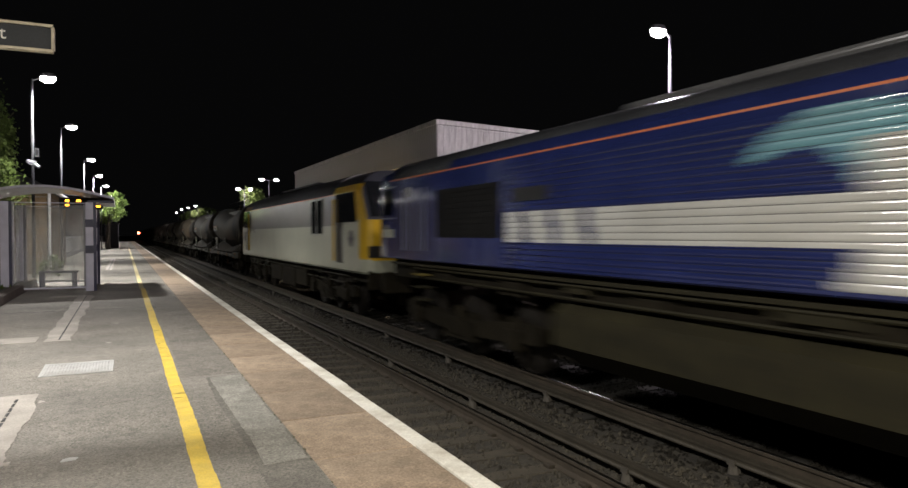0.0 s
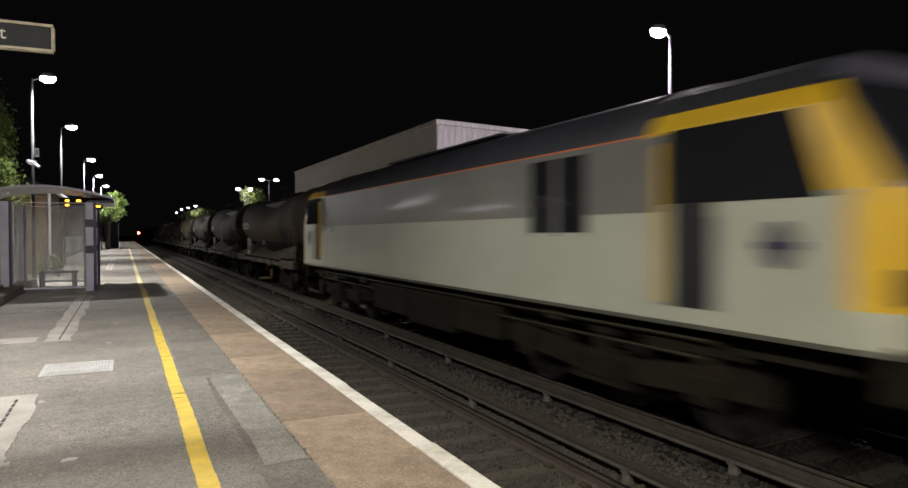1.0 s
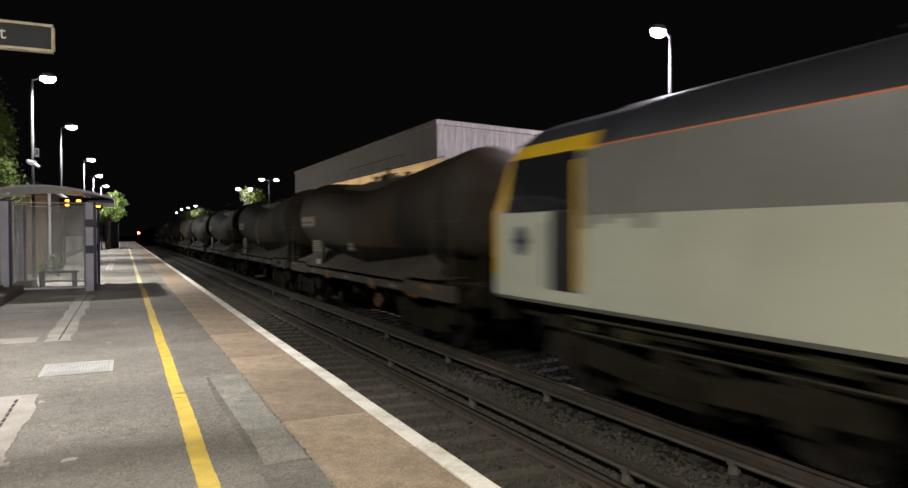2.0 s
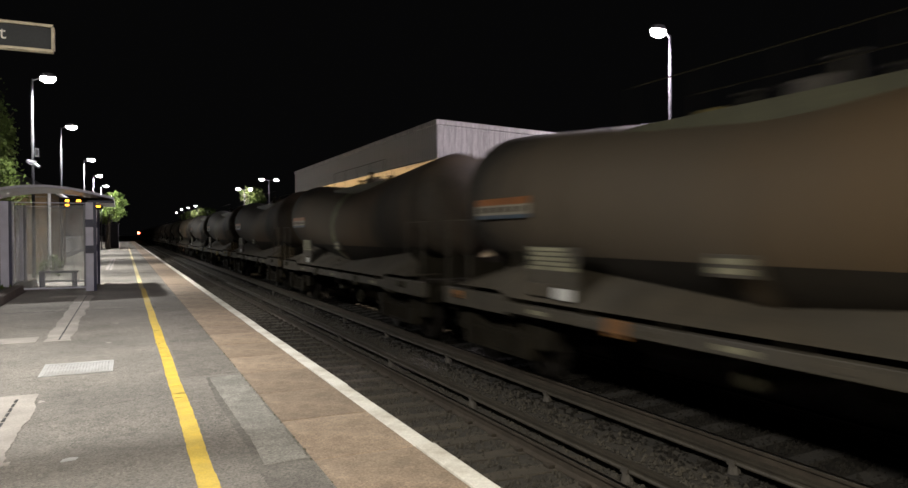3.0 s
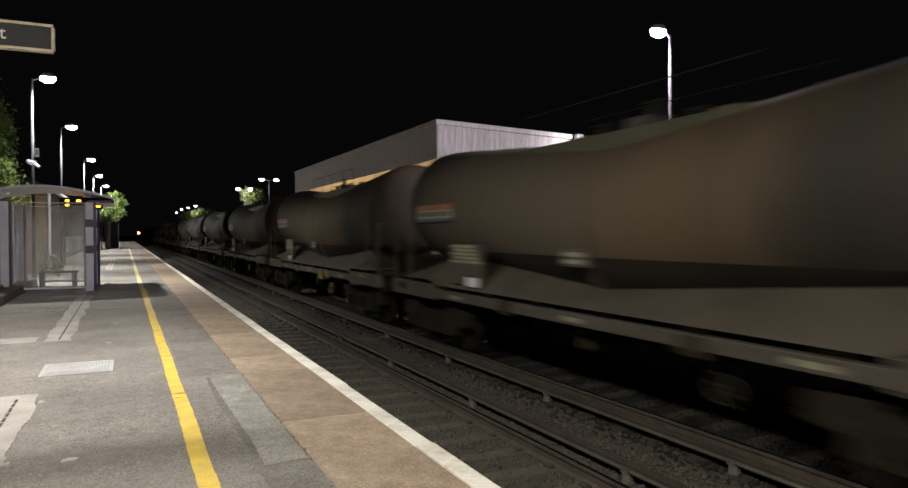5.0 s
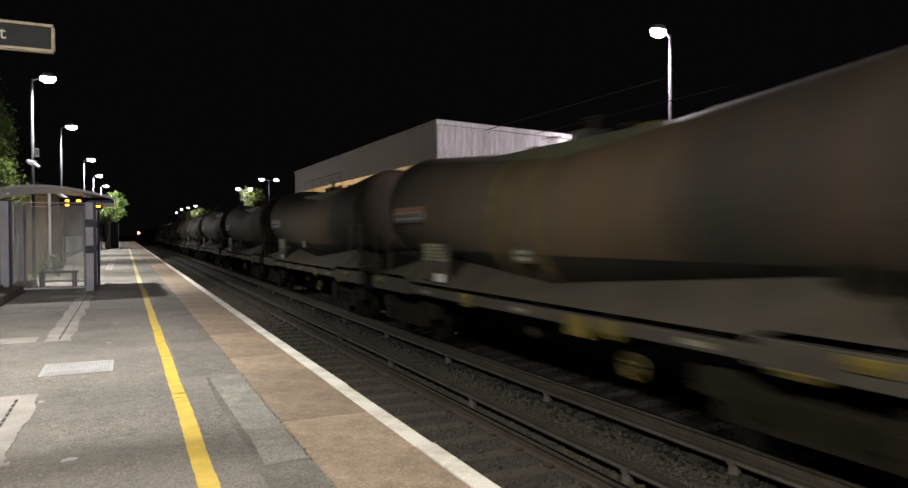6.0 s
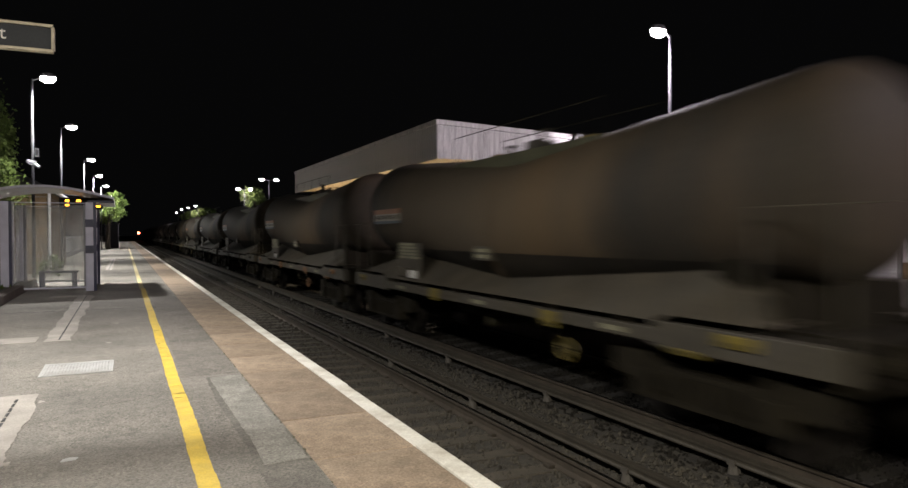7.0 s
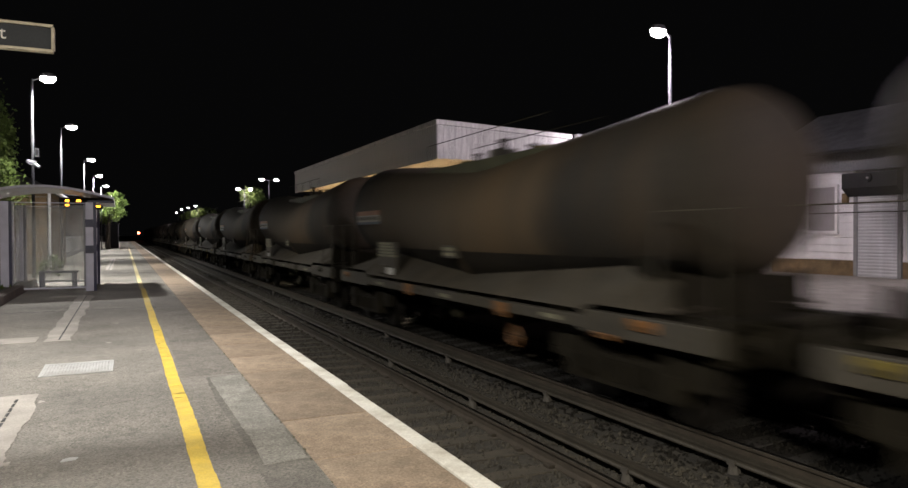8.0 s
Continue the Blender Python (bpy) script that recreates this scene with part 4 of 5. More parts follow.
def diesel_loco():
    """Blue diesel locomotive; rear at y = 0, front at y = -21, rail top at z = 0."""
    o = -FAR_RAIL_Z
    c = holder("locomotive", pose(FAR_TRACK, 15.7, FAR_RAIL_Z), "blue diesel locomotive with a white band and teal swirl", "locomotive")
    prof = [(HW - 0.02, 0.9 + o), (HW, 0.92 + o), (HW, 1.32 + o), (HW, 1.76 + o), (HW, 2.2 + o), (HW - 0.01, 2.59 + o), (HW - 0.015, 2.617 + o), (HW - 0.055, 2.7 + o), (HW - 0.12, 2.785 + o),
            (HW - 0.25, 2.9 + o), (HW - 0.42, 2.99 + o), (HW - 0.6, 3.05 + o), (HW - 0.8, 3.09 + o), (HW - 1.05, 3.115 + o), (0.0, 3.13 + o)]

    def index(p, z):
        if z > 2.95 + o:
            return 3 if p.y < -6.5 else 2
        if z > 2.63 + o:
            return 2 if z > 2.8 + o or p.y > -4 else 0
        return 1 if z > 2.59 + o else 0
    ys = [-1.0 - 0.75 * k for k in range(26)]
    striped("body", prof, ys, [M_BLUE, M_ORANGELINE, M_DIESELROOF, M_ROOFGREY], index, c, smooth_above=2.62 + o)
    for y0, d in ((-1.0, 1), (-19.75, -1)):
        rings = []
        for s, k, dz in ((0, 1.0, 0), (0.3, 1.0, 0.02), (0.75, 0.97, 0.3), (0.95, 0.94, 1.0)):
            half = [(w * k, min(z, 3.1 + o - dz)) for w, z in prof]
            y = y0 + d * s
            rings.append([(-w, y, z) for w, z in half] + [(w, y, z) for w, z in reversed(half)])
        part("cab", loft(rings), M_BLUE, c, "blue cab end")
        part("windscreen", prism([(y0 + d * 0.98, 2.1 + o), (y0 + d * 0.93, 2.1 + o), (y0 + d * 0.72, 2.75 + o), (y0 + d * 0.77, 2.75 + o)], "x", -1.05, 1.05), M_DARKGLASS, c)
        part("front_panel", box(-1.1, 1.1, *sorted((y0 + d * 0.94, y0 + d * 0.99)), 1.0 + o, 1.95 + o, 0.02), M_CABYELLOW, c, "yellow end panel")
        for sx in (-1, 1):
            x0, x1 = sorted((sx * (HW - 0.03), sx * (HW + 0.006)))
            ya, yb = sorted((y0 + d * 0.5, y0 - d * 0.15))
            part("cab_window", box(x0, x1, ya, yb, 1.85 + o, 2.4 + o), M_DARKGLASS, c, "cab side window with a pale reveal")
            part("window_reveal", box(x0, x1 - 0.002, ya - 0.06, yb + 0.06, 1.79 + o, 2.46 + o), M_BLUE, c)
            for zz in (1.77, 2.45):
                part("window_sill", box(*sorted((sx * HW, sx * (HW + 0.02))), ya - 0.06, yb + 0.06, zz + o, zz + 0.02 + o), M_STEEL, c, "bright window strip")
            part("number_panel", box(x0, x1 + 0.004, *sorted((y0 - d * 0.95, y0 - d * 1.15)), 2.2 + o, 2.4 + o), M_BAND, c, "small pale panel")
            part("livery_patch", box(x0, x1, ya, yb, 1.36 + o, 1.54 + o), M_CREAM, c, "pale livery patch")
            part("livery_disc", tube((sx * (HW - 0.02), y0 + d * 0.3, 1.5 + o), (sx * (HW + 0.003), y0 + d * 0.3, 1.5 + o), 0.14, None, 24), M_SLATS, c, "round pale livery badge")
            for off in (0.9, 1.25, 1.7, 2.05):
                y = y0 - d * off
                part("handrail", tube((sx * (HW + 0.06), y, 1.1 + o), (sx * (HW + 0.06), y, 2.35 + o), 0.013, None, 8), M_STEEL, c, "bright steel handrail")
            a, b = sorted((y0 - d * 1.27, y0 - d * 1.68))
            part("cab_door", box(x0, x1 - 0.002, a, b, 1.0 + o, 2.35 + o), M_BLUE, c, "blue cab door")
            for k in range(3):
                part("step", box(*sorted((sx * 1.05, sx * 1.34)), a, b, 0.1 + o + 0.25 * k, 0.13 + o + 0.25 * k), M_AXLEYELLOW if k == 2 else M_GEAR, c, "footstep below the cab door")
        buffers(c, y0 + d * 1.0, d)
    outer = [(-10.8, 2.1), (-11.05, 2.33), (-11.5, 2.5), (-11.95, 2.54), (-12.4, 2.42), (-12.9, 2.15), (-13.2, 1.8)]
    inner = [(-10.85, 2.08), (-11.4, 2.19), (-11.65, 2.15), (-11.93, 1.96), (-12.02, 1.78)]
    left = [(-11.7, 0.9), (-11.88, 1.1), (-12.0, 1.32), (-12.02, 1.8)]

    def paint(y, z):
        """0 blue, 1 white, 2 teal, by place on the side."""
        if 1.32 < z < 1.765 and y < -6.15:
            if y < -8.6:
                return 1
            return 1 if (y * 1.0 - 0.25 * z) % 0.78 < 0.6 else 0
        if z <= 1.8 and y < np.interp(z, [p[1] for p in left], [p[0] for p in left]):
            return 1
        if z > 1.765:
            top = np.interp(-y, [-p[0] for p in outer], [p[1] for p in outer], left=0, right=0)
            low = np.interp(-y, [-p[0] for p in inner], [p[1] for p in inner], left=9, right=0)
            if low < z < top:
                return 1 if (y < -12.05 and z < 2.2) else 2
        return 0
    for sx in (-1, 1):
        x0, x1 = sorted((sx * (HW - 0.03), sx * (HW + 0.005)))
        g = part("radiator_grille", box(x0, x1, -6.0, -3.5, 1.37 + o, 2.26 + o), M_GRILLE, c, "black side grille")
        for k in range(9):
            part("grille_bar", box(*sorted((sx * HW, sx * (HW + 0.015))), -5.98, -3.52, 1.42 + o + 0.095 * k, 1.44 + o + 0.095 * k), M_GRILLE, g)
        # ribbed engine-room doors
        bm = bmesh.new()
        prof_z = []
        z = 0.955
        while z < 2.5:
            prof_z += [(0.004, z), (0.0075, z + 0.004), (0.0095, z + 0.025), (0.0095, z + 0.051), (0.0075, z + 0.072), (0.004, z + 0.076)]
            z += 0.082
        ys_ = [-6.1 - 0.08 * k for k in range(157)]
        grid = [[bm.verts.new((sx * (HW + d), y, z + o)) for d, z in prof_z] for y in ys_]
        for a in range(len(ys_) - 1):
            for b in range(len(prof_z) - 1):
                f = bm.faces.new((grid[a][b], grid[a + 1][b], grid[a + 1][b + 1], grid[a][b + 1]))
                # black in the recesses stands in for the shade between the ribs
                shaded_groove = b % 6 == 5
                f.material_index = 3 if shaded_groove else paint((ys_[a] + ys_[a + 1]) / 2, (prof_z[b][1] + prof_z[b + 1][1]) / 2)
                f.smooth = not shaded_groove
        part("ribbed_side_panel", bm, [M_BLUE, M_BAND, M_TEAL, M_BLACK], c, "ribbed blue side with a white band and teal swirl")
        part("vent_panel", box(*sorted((sx * HW, sx * (HW + 0.03))), -7.4, -6.4, 1.92 + o, 2.12 + o, 0.004), M_BLACK, c, "dark slotted vent")
    part("silencer", box(-0.5, 0.5, -14, -8, 3.1 + o, 3.2 + o, 0.04), M_ROOFGREY, c, "raised roof silencer")
    part("underframe", box(-1.1, 1.1, -20.2, -0.6, 0.5 + o, 0.9 + o), M_UNDER, c, "dark underframe")
    part("sill_rail", box(-1.25, 1.25, -20.0, -0.8, 0.78 + o, 0.83 + o), M_GEAR, c, "narrow footboard along the sill")
    underfloor_gear(c, -19.5, -1.0, 0.45 + o, 0.8 + o, 1.1, 5, 30)
    part("fuel_tank", prism([(-1.1, 0.47 + o), (1.1, 0.47 + o), (1.28, 0.36 + o), (1.3, -0.1 + o), (0.9, -0.4 + o), (-0.9, -0.4 + o), (-1.3, -0.1 + o), (-1.28, 0.36 + o)], "y", -13.0, -7.4), M_GEAR, c, "dark fuel tank")
    for y in (-4.1, -16.6):
        bogie(c, y, (-2.0, 0, 2.0), 0.53)
    return c


WAGON = 14.6
FIRST_GAP = 37.5


def tank_wagon(accent=M_AXLEYELLOW):
    """Bogie tank wagon with a barrel that falls towards its middle; front coupling at y = 0."""
    o = -FAR_RAIL_Z
    w = holder("tank_wagon", pose(FAR_TRACK, FIRST_GAP, FAR_RAIL_Z), "grimy brown bogie tank wagon with a hazard label", "wagon", "tank wagons of the train")
    Lw = WAGON
    R = 1.15
    ya, yb = 0.95, Lw - 0.68
    mid = Lw / 2

    def axis(y):
        return o + 1.6 + 0.44 * min(1.0, abs(y - mid) / (mid - 1.6))
    rings = []
    ys = [(ya, 0.12), (ya + 0.03, 0.4), (ya + 0.11, 0.68), (ya + 0.25, 0.88), (ya + 0.45, 0.98), (ya + 0.6, 1.0)]
    seq = ys + [(ya + 0.6 + (yb - ya - 1.2) * k / 20, 1.0) for k in range(1, 20)] + [(ya + yb - y, k) for y, k in reversed(ys)]
    for y, k in seq:
        rings.append([(R * k * math.cos(a), y, axis(y) + R * k * math.sin(a)) for a in [2 * math.pi * i / 40 for i in range(40)]])
    part("barrel", loft(rings), M_TANK, w, "grimy tank barrel", smooth=True)
    for y in (mid, mid - 3.2, mid + 3.2, ya + 0.62, yb - 0.62):
        rr = R + (0.02 if y == mid else 0.012)
        hw = 0.14 if y == mid else 0.035
        part("barrel_band", loft([[(rr * math.cos(a), y + s * hw, axis(y) + rr * math.sin(a)) for a in [2 * math.pi * i / 40 for i in range(40)]] for s in (-1, 1)], caps=False), M_TANK, w, "raised seam band", smooth=True)
    # near-black shell over the barrel's underside, with a straight upper edge
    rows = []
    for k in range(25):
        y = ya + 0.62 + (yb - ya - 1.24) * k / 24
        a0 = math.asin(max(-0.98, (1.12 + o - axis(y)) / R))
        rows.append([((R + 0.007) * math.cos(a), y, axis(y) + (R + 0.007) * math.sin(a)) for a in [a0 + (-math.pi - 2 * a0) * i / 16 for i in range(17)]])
    part("underside_paint", loft(rows, closed=False), M_DARKBELLY, w, "near-black underside of the barrel with a straight upper edge", smooth=True)
    # underframe
    for s in (-1, 1):
        for y0_, y1_, za, zb_ in ((2.9, Lw - 2.9, 0.225, 0.385), (0.55, 2.89, 0.18, 0.47), (Lw - 2.89, Lw - 0.55, 0.18, 0.47)):
            part("solebar", box(*sorted((s * 1.18, s * 1.33)), y0_, y1_, za + o, zb_ + o, 0.012), M_SOLEBAR, w, "dusty steel solebar")
        part("solebar_web", box(*sorted((s * 0.8, s * 0.9)), 0.55, Lw - 0.55, 0.15 + o, 0.5 + o), M_UNDER, w)
        rows = []
        for y in [1.4, 2.0, 2.6] + [2.9 + (Lw - 5.8) * k / 12 for k in range(13)] + [Lw - 2.6, Lw - 1.7, Lw - 1.1]:
            edge = min(y - 1.4, Lw - 1.1 - y)
            base = (0.465 if 2.7 < y < Lw - 2.7 else 0.55) + o
            top = max(base + 0.03, min(axis(y) - 0.9, 0.58 + o + edge * 0.45))
            rows.append([(s * 1.33, y, base), (s * 0.62, y, top), (s * 0.56, y, top), (s * 1.27, y, base)])
        part("cradle_sheet", loft(rows), M_DECK, w, "sloping dusty cradle sheet below the barrel")
        for k in range(6):
            y = 3.4 + (Lw - 6.8) * k / 5
            part("sheet_rib", box(*sorted((s * 1.2, s * 1.335)), y, y + 0.06, 0.385 + o, 0.465 + o), M_UNDER, w)
        # labels
        xa = s * (R + 0.02)
        for y0_, y1_ in ((Lw - 3.25, Lw - 1.55),):
            zc = 1.84 + o
            for nm, mt, za, zb_ in (("hazard_label", M_LABELORANGE, 0.06, 0.17), ("hazard_label", M_LABELWHITE, -0.1, 0.06), ("hazard_label", M_LABELBLUE, -0.16, -0.1)):
                part(nm, box(*sorted((s * (R - 0.08), s * (R + 0.012))), y0_, y1_, zc + za, zc + zb_), mt, w, "orange, white and blue label strip")
            for k in range(6):
                part("label_bar", box(*sorted((s * (R - 0.08), s * (R + 0.015))), y0_ + 0.12 + 0.26 * k, y0_ + 0.28 + 0.26 * k, zc - 0.06, zc + 0.03), M_TANK, w)
        part("data_panel", box(*sorted((s * 1.18, s * 1.24)), Lw - 4.6, Lw - 3.4, 0.5 + o, 1.25 + o, 0.01), M_SOLEBAR, w, "grey data panel with pale bars")
        for k in range(5):
            part("panel_bar", box(*sorted((s * 1.2, s * 1.248)), Lw - 4.6 + 0.06 * k, Lw - 3.42 - 0.1 * (k % 2), 0.92 + o + 0.068 * k, 0.97 + o + 0.068 * k), M_SLATS, w)
        part("valve_box", box(*sorted((s * 1.2, s * 1.31)), Lw - 4.15, Lw - 3.5, 0.54 + o, 0.73 + o, 0.02), M_DECK, w, "small dusty valve box")
        part("white_plate", box(*sorted((s * 1.3, s * 1.33)), Lw - 4.62, Lw - 4.22, 0.53 + o, 0.69 + o, 0.006), M_BAND, w, "white number plate, plain")
        part("data_plate", box(*sorted((s * 0.9, s * 1.11)), mid - 0.1, mid + 0.45, 0.98 + o, 1.22 + o, 0.006), M_SOLEBAR, w)
        for k in (0, 1):
            part("plate_bar", box(*sorted((s * 0.9, s * 1.118)), mid - 0.05, mid + 0.4, 1.02 + o + 0.1 * k, 1.08 + o + 0.1 * k), M_SLATS, w)
        for y0_, y1_, za, zb_ in ((4.85, 5.2, 0.15, 0.37), (1.48, 1.88, 0.31, 0.44), (13.28, 13.62, 0.31, 0.44), (2.2, 2.6, 0.14, 0.21), (8.85, 9.2, 0.18, 0.4)):
            b = part("lifting_bracket", box(*sorted((s * 1.3, s * 1.36)), y0_, y1_, za + o, zb_ + o, 0.012), accent, w, "faded painted bracket")
            for k in range(3):
                yc = y0_ + (y1_ - y0_) * (k + 0.5) / 3
                part("hole", tube((s * 1.35, yc, za + 0.035 + o), (s * 1.363, yc, za + 0.035 + o), 0.032, None, 10), M_UNDER, b, "dark round hole")
        rim = loft([[(s * (1.32 + dx), 4.6 + r * math.cos(a), -0.11 + o + r * math.sin(a)) for dx, r in ((0.0, 0.135), (0.025, 0.15), (0.0, 0.165), (-0.02, 0.15))] for a in [2 * math.pi * i / 20 for i in range(21)]], caps=False)
        bw = part("brake_wheel", rim, accent, w, "painted handbrake wheel")
        for k in range(4):
            a = k * math.pi / 2 + 0.4
            part("spoke", tube((s * 1.32, 4.6, -0.11 + o), (s * 1.32, 4.6 + 0.14 * math.cos(a), -0.11 + o + 0.14 * math.sin(a)), 0.014, None, 6), accent, bw)
        part("hub", tube((s * 1.2, 4.6, -0.11 + o), (s * 1.345, 4.6, -0.11 + o), 0.04, None, 10), M_UNDER, bw)
        for k in range(7):
            y = 3.4 + 1.2 * k
            part("number_bar", box(*sorted((s * 1.32, s * 1.336)), y, y + 0.4, 0.27 + o, 0.33 + o), M_DECK if k % 3 else M_SLATS, w)
        part("side_rail", tube((s * 0.55, mid - 2.4, axis(mid) + R + 0.62), (s * 0.55, mid + 2.4, axis(mid) + R + 0.62), 0.008, None, 6), M_GEAR, w, "walkway handrail")
        for k in range(5):
            y = mid - 2.4 + 1.2 * k
            part("stanchion", tube((s * 0.55, y, axis(y) + R - 0.14), (s * 0.55, y, axis(mid) + R + 0.62), 0.007, None, 6), M_UNDER, w)
    for s in (-1, 1):
        part("walkway_side", box(*sorted((s * 0.552, s * 0.57)), mid - 2.4, mid + 2.4, axis(mid) + R - 0.16, axis(mid) + R + 0.09), M_WALK, w, "olive kick plate along the walkway")
    part("walkway", box(-0.55, 0.55, mid - 2.4, mid + 2.4, axis(mid) + R + 0.04, axis(mid) + R + 0.08), M_WALK, w, "olive grating walkway on the barrel")
    part("hatch", tube((0, mid, axis(mid) + R - 0.05), (0, mid, axis(mid) + R + 0.3), 0.32, 0.28, 18), M_SOLEBAR, w, "round filling hatch")
    top = axis(mid) + R + 0.08
    for dy, dx, h in ((-0.75, 0.2, 0.24), (-0.45, -0.25, 0.34), (0.5, 0.25, 0.3), (0.8, -0.15, 0.2)):
        v = part("valve", tube((dx, mid + dy, top), (dx, mid + dy, top + h), 0.07, 0.05, 10), M_GEAR, w, "small valve on the walkway")
        part("valve_wheel", tube((dx, mid + dy, top + h), (dx, mid + dy, top + h + 0.025), 0.11, None, 14), M_GEAR, v)
    part("vent_pipe", tube((0.1, mid - 1.9, top + 0.12), (0.1, mid + 1.9, top + 0.12), 0.04, None, 8), M_GEAR, w, "pipe along the walkway")
    for dy in (-1.5, 1.5):
        part("hatch", tube((0, mid + dy, axis(mid + dy) + R - 0.08), (0, mid + dy, axis(mid) + R + 0.22), 0.2, 0.17, 14), M_AXLEYELLOW, w, "yellow valve cover")
    for ya_, yb_ in ((1.3, 4.6), (Lw - 4.6, Lw - 0.85)):
        part("cradle_web", prism([(ya_, 0.4 + o), (yb_, 0.4 + o), (yb_, axis(yb_) - R + 0.1), (ya_, axis(ya_) - R + 0.1)], "x", -0.3, 0.3), M_UNDER, w, "dark cradle web under the barrel")
    for y in (1.45, Lw - 1.0):
        part("end_plate", prism([(-1.05, 0.44 + o), (1.05, 0.44 + o), (1.0, 1.0 + o), (0.6, 0.92 + o), (-0.6, 0.92 + o), (-1.0, 1.0 + o)], "y", y - 0.03, y + 0.03), M_UNDER, w, "dark end plate below the barrel")
        part("end_deck", box(-1.25, 1.25, *((0.55, 1.42) if y < 3 else (Lw - 0.97, Lw - 0.55)), 0.446 + o, 0.47 + o), M_UNDER, w, "dark end deck")
    part("centre_sill", box(-0.25, 0.25, 0.55, Lw - 0.55, 0.05 + o, 0.4 + o), M_UNDER, w)
    for y in (2.3, Lw - 2.3):
        part("saddle", prism([(-0.75, 0.4 + o), (0.75, 0.4 + o), (0.8, 1.3 + o), (0.45, 1.02 + o), (-0.45, 1.02 + o), (-0.8, 1.3 + o)], "y", y - 0.2, y + 0.2), M_UNDER, w, "barrel saddle")
        bogie(w, y, (-0.9, 0.9), 0.46, False)
    for ye in (0.25, Lw - 0.25):
        ea, eb = sorted((ye, ye + (1.3 if ye < 1 else -1.3)))
        for s in (-1, 1):
            part("end_rail", tube((s * 1.28, ea, 1.68 + o), (s * 1.28, eb, 1.68 + o), 0.008, None, 6), M_DECK, w, "end platform handrail")
            for yy in (ea + 0.35, eb - 0.05) if ye < 1 else (ea + 0.05, eb - 0.35):
                part("rail_upright", tube((s * 1.28, yy, 0.44 + o), (s * 1.28, yy, 1.68 + o), 0.014, None, 6), M_SOLEBAR, w)
    for ya, yb, xs in ((5.5, 6.4, 0.75), (7.05, 7.6, 0.8), (8.4, 9.3, 0.7)):
        part("brake_gear", box(-xs, xs, ya, yb, -0.08 + o, 0.14 + o, 0.05), M_GEAR, w)
    part("discharge_pipe", tube((-1.05, mid, -0.05 + o), (1.05, mid, -0.05 + o), 0.09), M_GEAR, w)
    part("air_pipe", tube((-0.7, 3.0, 0.1 + o), (-0.7, Lw - 3.0, 0.1 + o), 0.03, None, 6), M_UNDER, w)
    for y, d in ((0.62, -1), (Lw - 0.62, 1)):
        buffers(w, y, d, 1.06)
    return w


DIESEL = diesel_loco()
ELECTRIC = electric_loco()
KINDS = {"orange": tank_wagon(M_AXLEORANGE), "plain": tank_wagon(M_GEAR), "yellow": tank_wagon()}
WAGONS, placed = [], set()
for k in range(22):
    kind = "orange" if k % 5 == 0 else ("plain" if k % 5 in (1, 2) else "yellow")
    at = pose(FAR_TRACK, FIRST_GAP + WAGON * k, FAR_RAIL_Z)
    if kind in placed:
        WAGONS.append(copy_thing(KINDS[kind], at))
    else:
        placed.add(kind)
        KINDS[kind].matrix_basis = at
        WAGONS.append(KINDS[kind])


def stain_hoop(wagon, y0, y1, material, label):
    lift = 1.6 - FAR_RAIL_Z
    rings = [[(1.166 * math.cos(a), y, lift + 0.44 * min(1.0, abs(y - 7.3) / 5.7) + 1.166 * math.sin(a)) for a in [2 * math.pi * i / 40 for i in range(40)]] for y in (y0, (y0 + y1) / 2, y1)]
    part("barrel_band", loft(rings, caps=False), material, wagon, label, smooth=True)


stain_hoop(WAGONS[1], 7.55, 8.05, M_HOOP, "olive stained hoop round the barrel")
for sx in (-1, 1):
    part("lifting_bracket", box(*sorted((sx * 1.3, sx * 1.37)), 5.45, 5.9, 0.1 - FAR_RAIL_Z, 0.37 - FAR_RAIL_Z, 0.012), M_AXLEYELLOW, WAGONS[3], "large yellow bracket plate")
for y in (6.9, 7.35, 7.85, 8.35):
    stain_hoop(WAGONS[3], y, y + 0.22 + 0.1 * (y > 7), M_STREAK, "yellowish spill streak down the barrel")


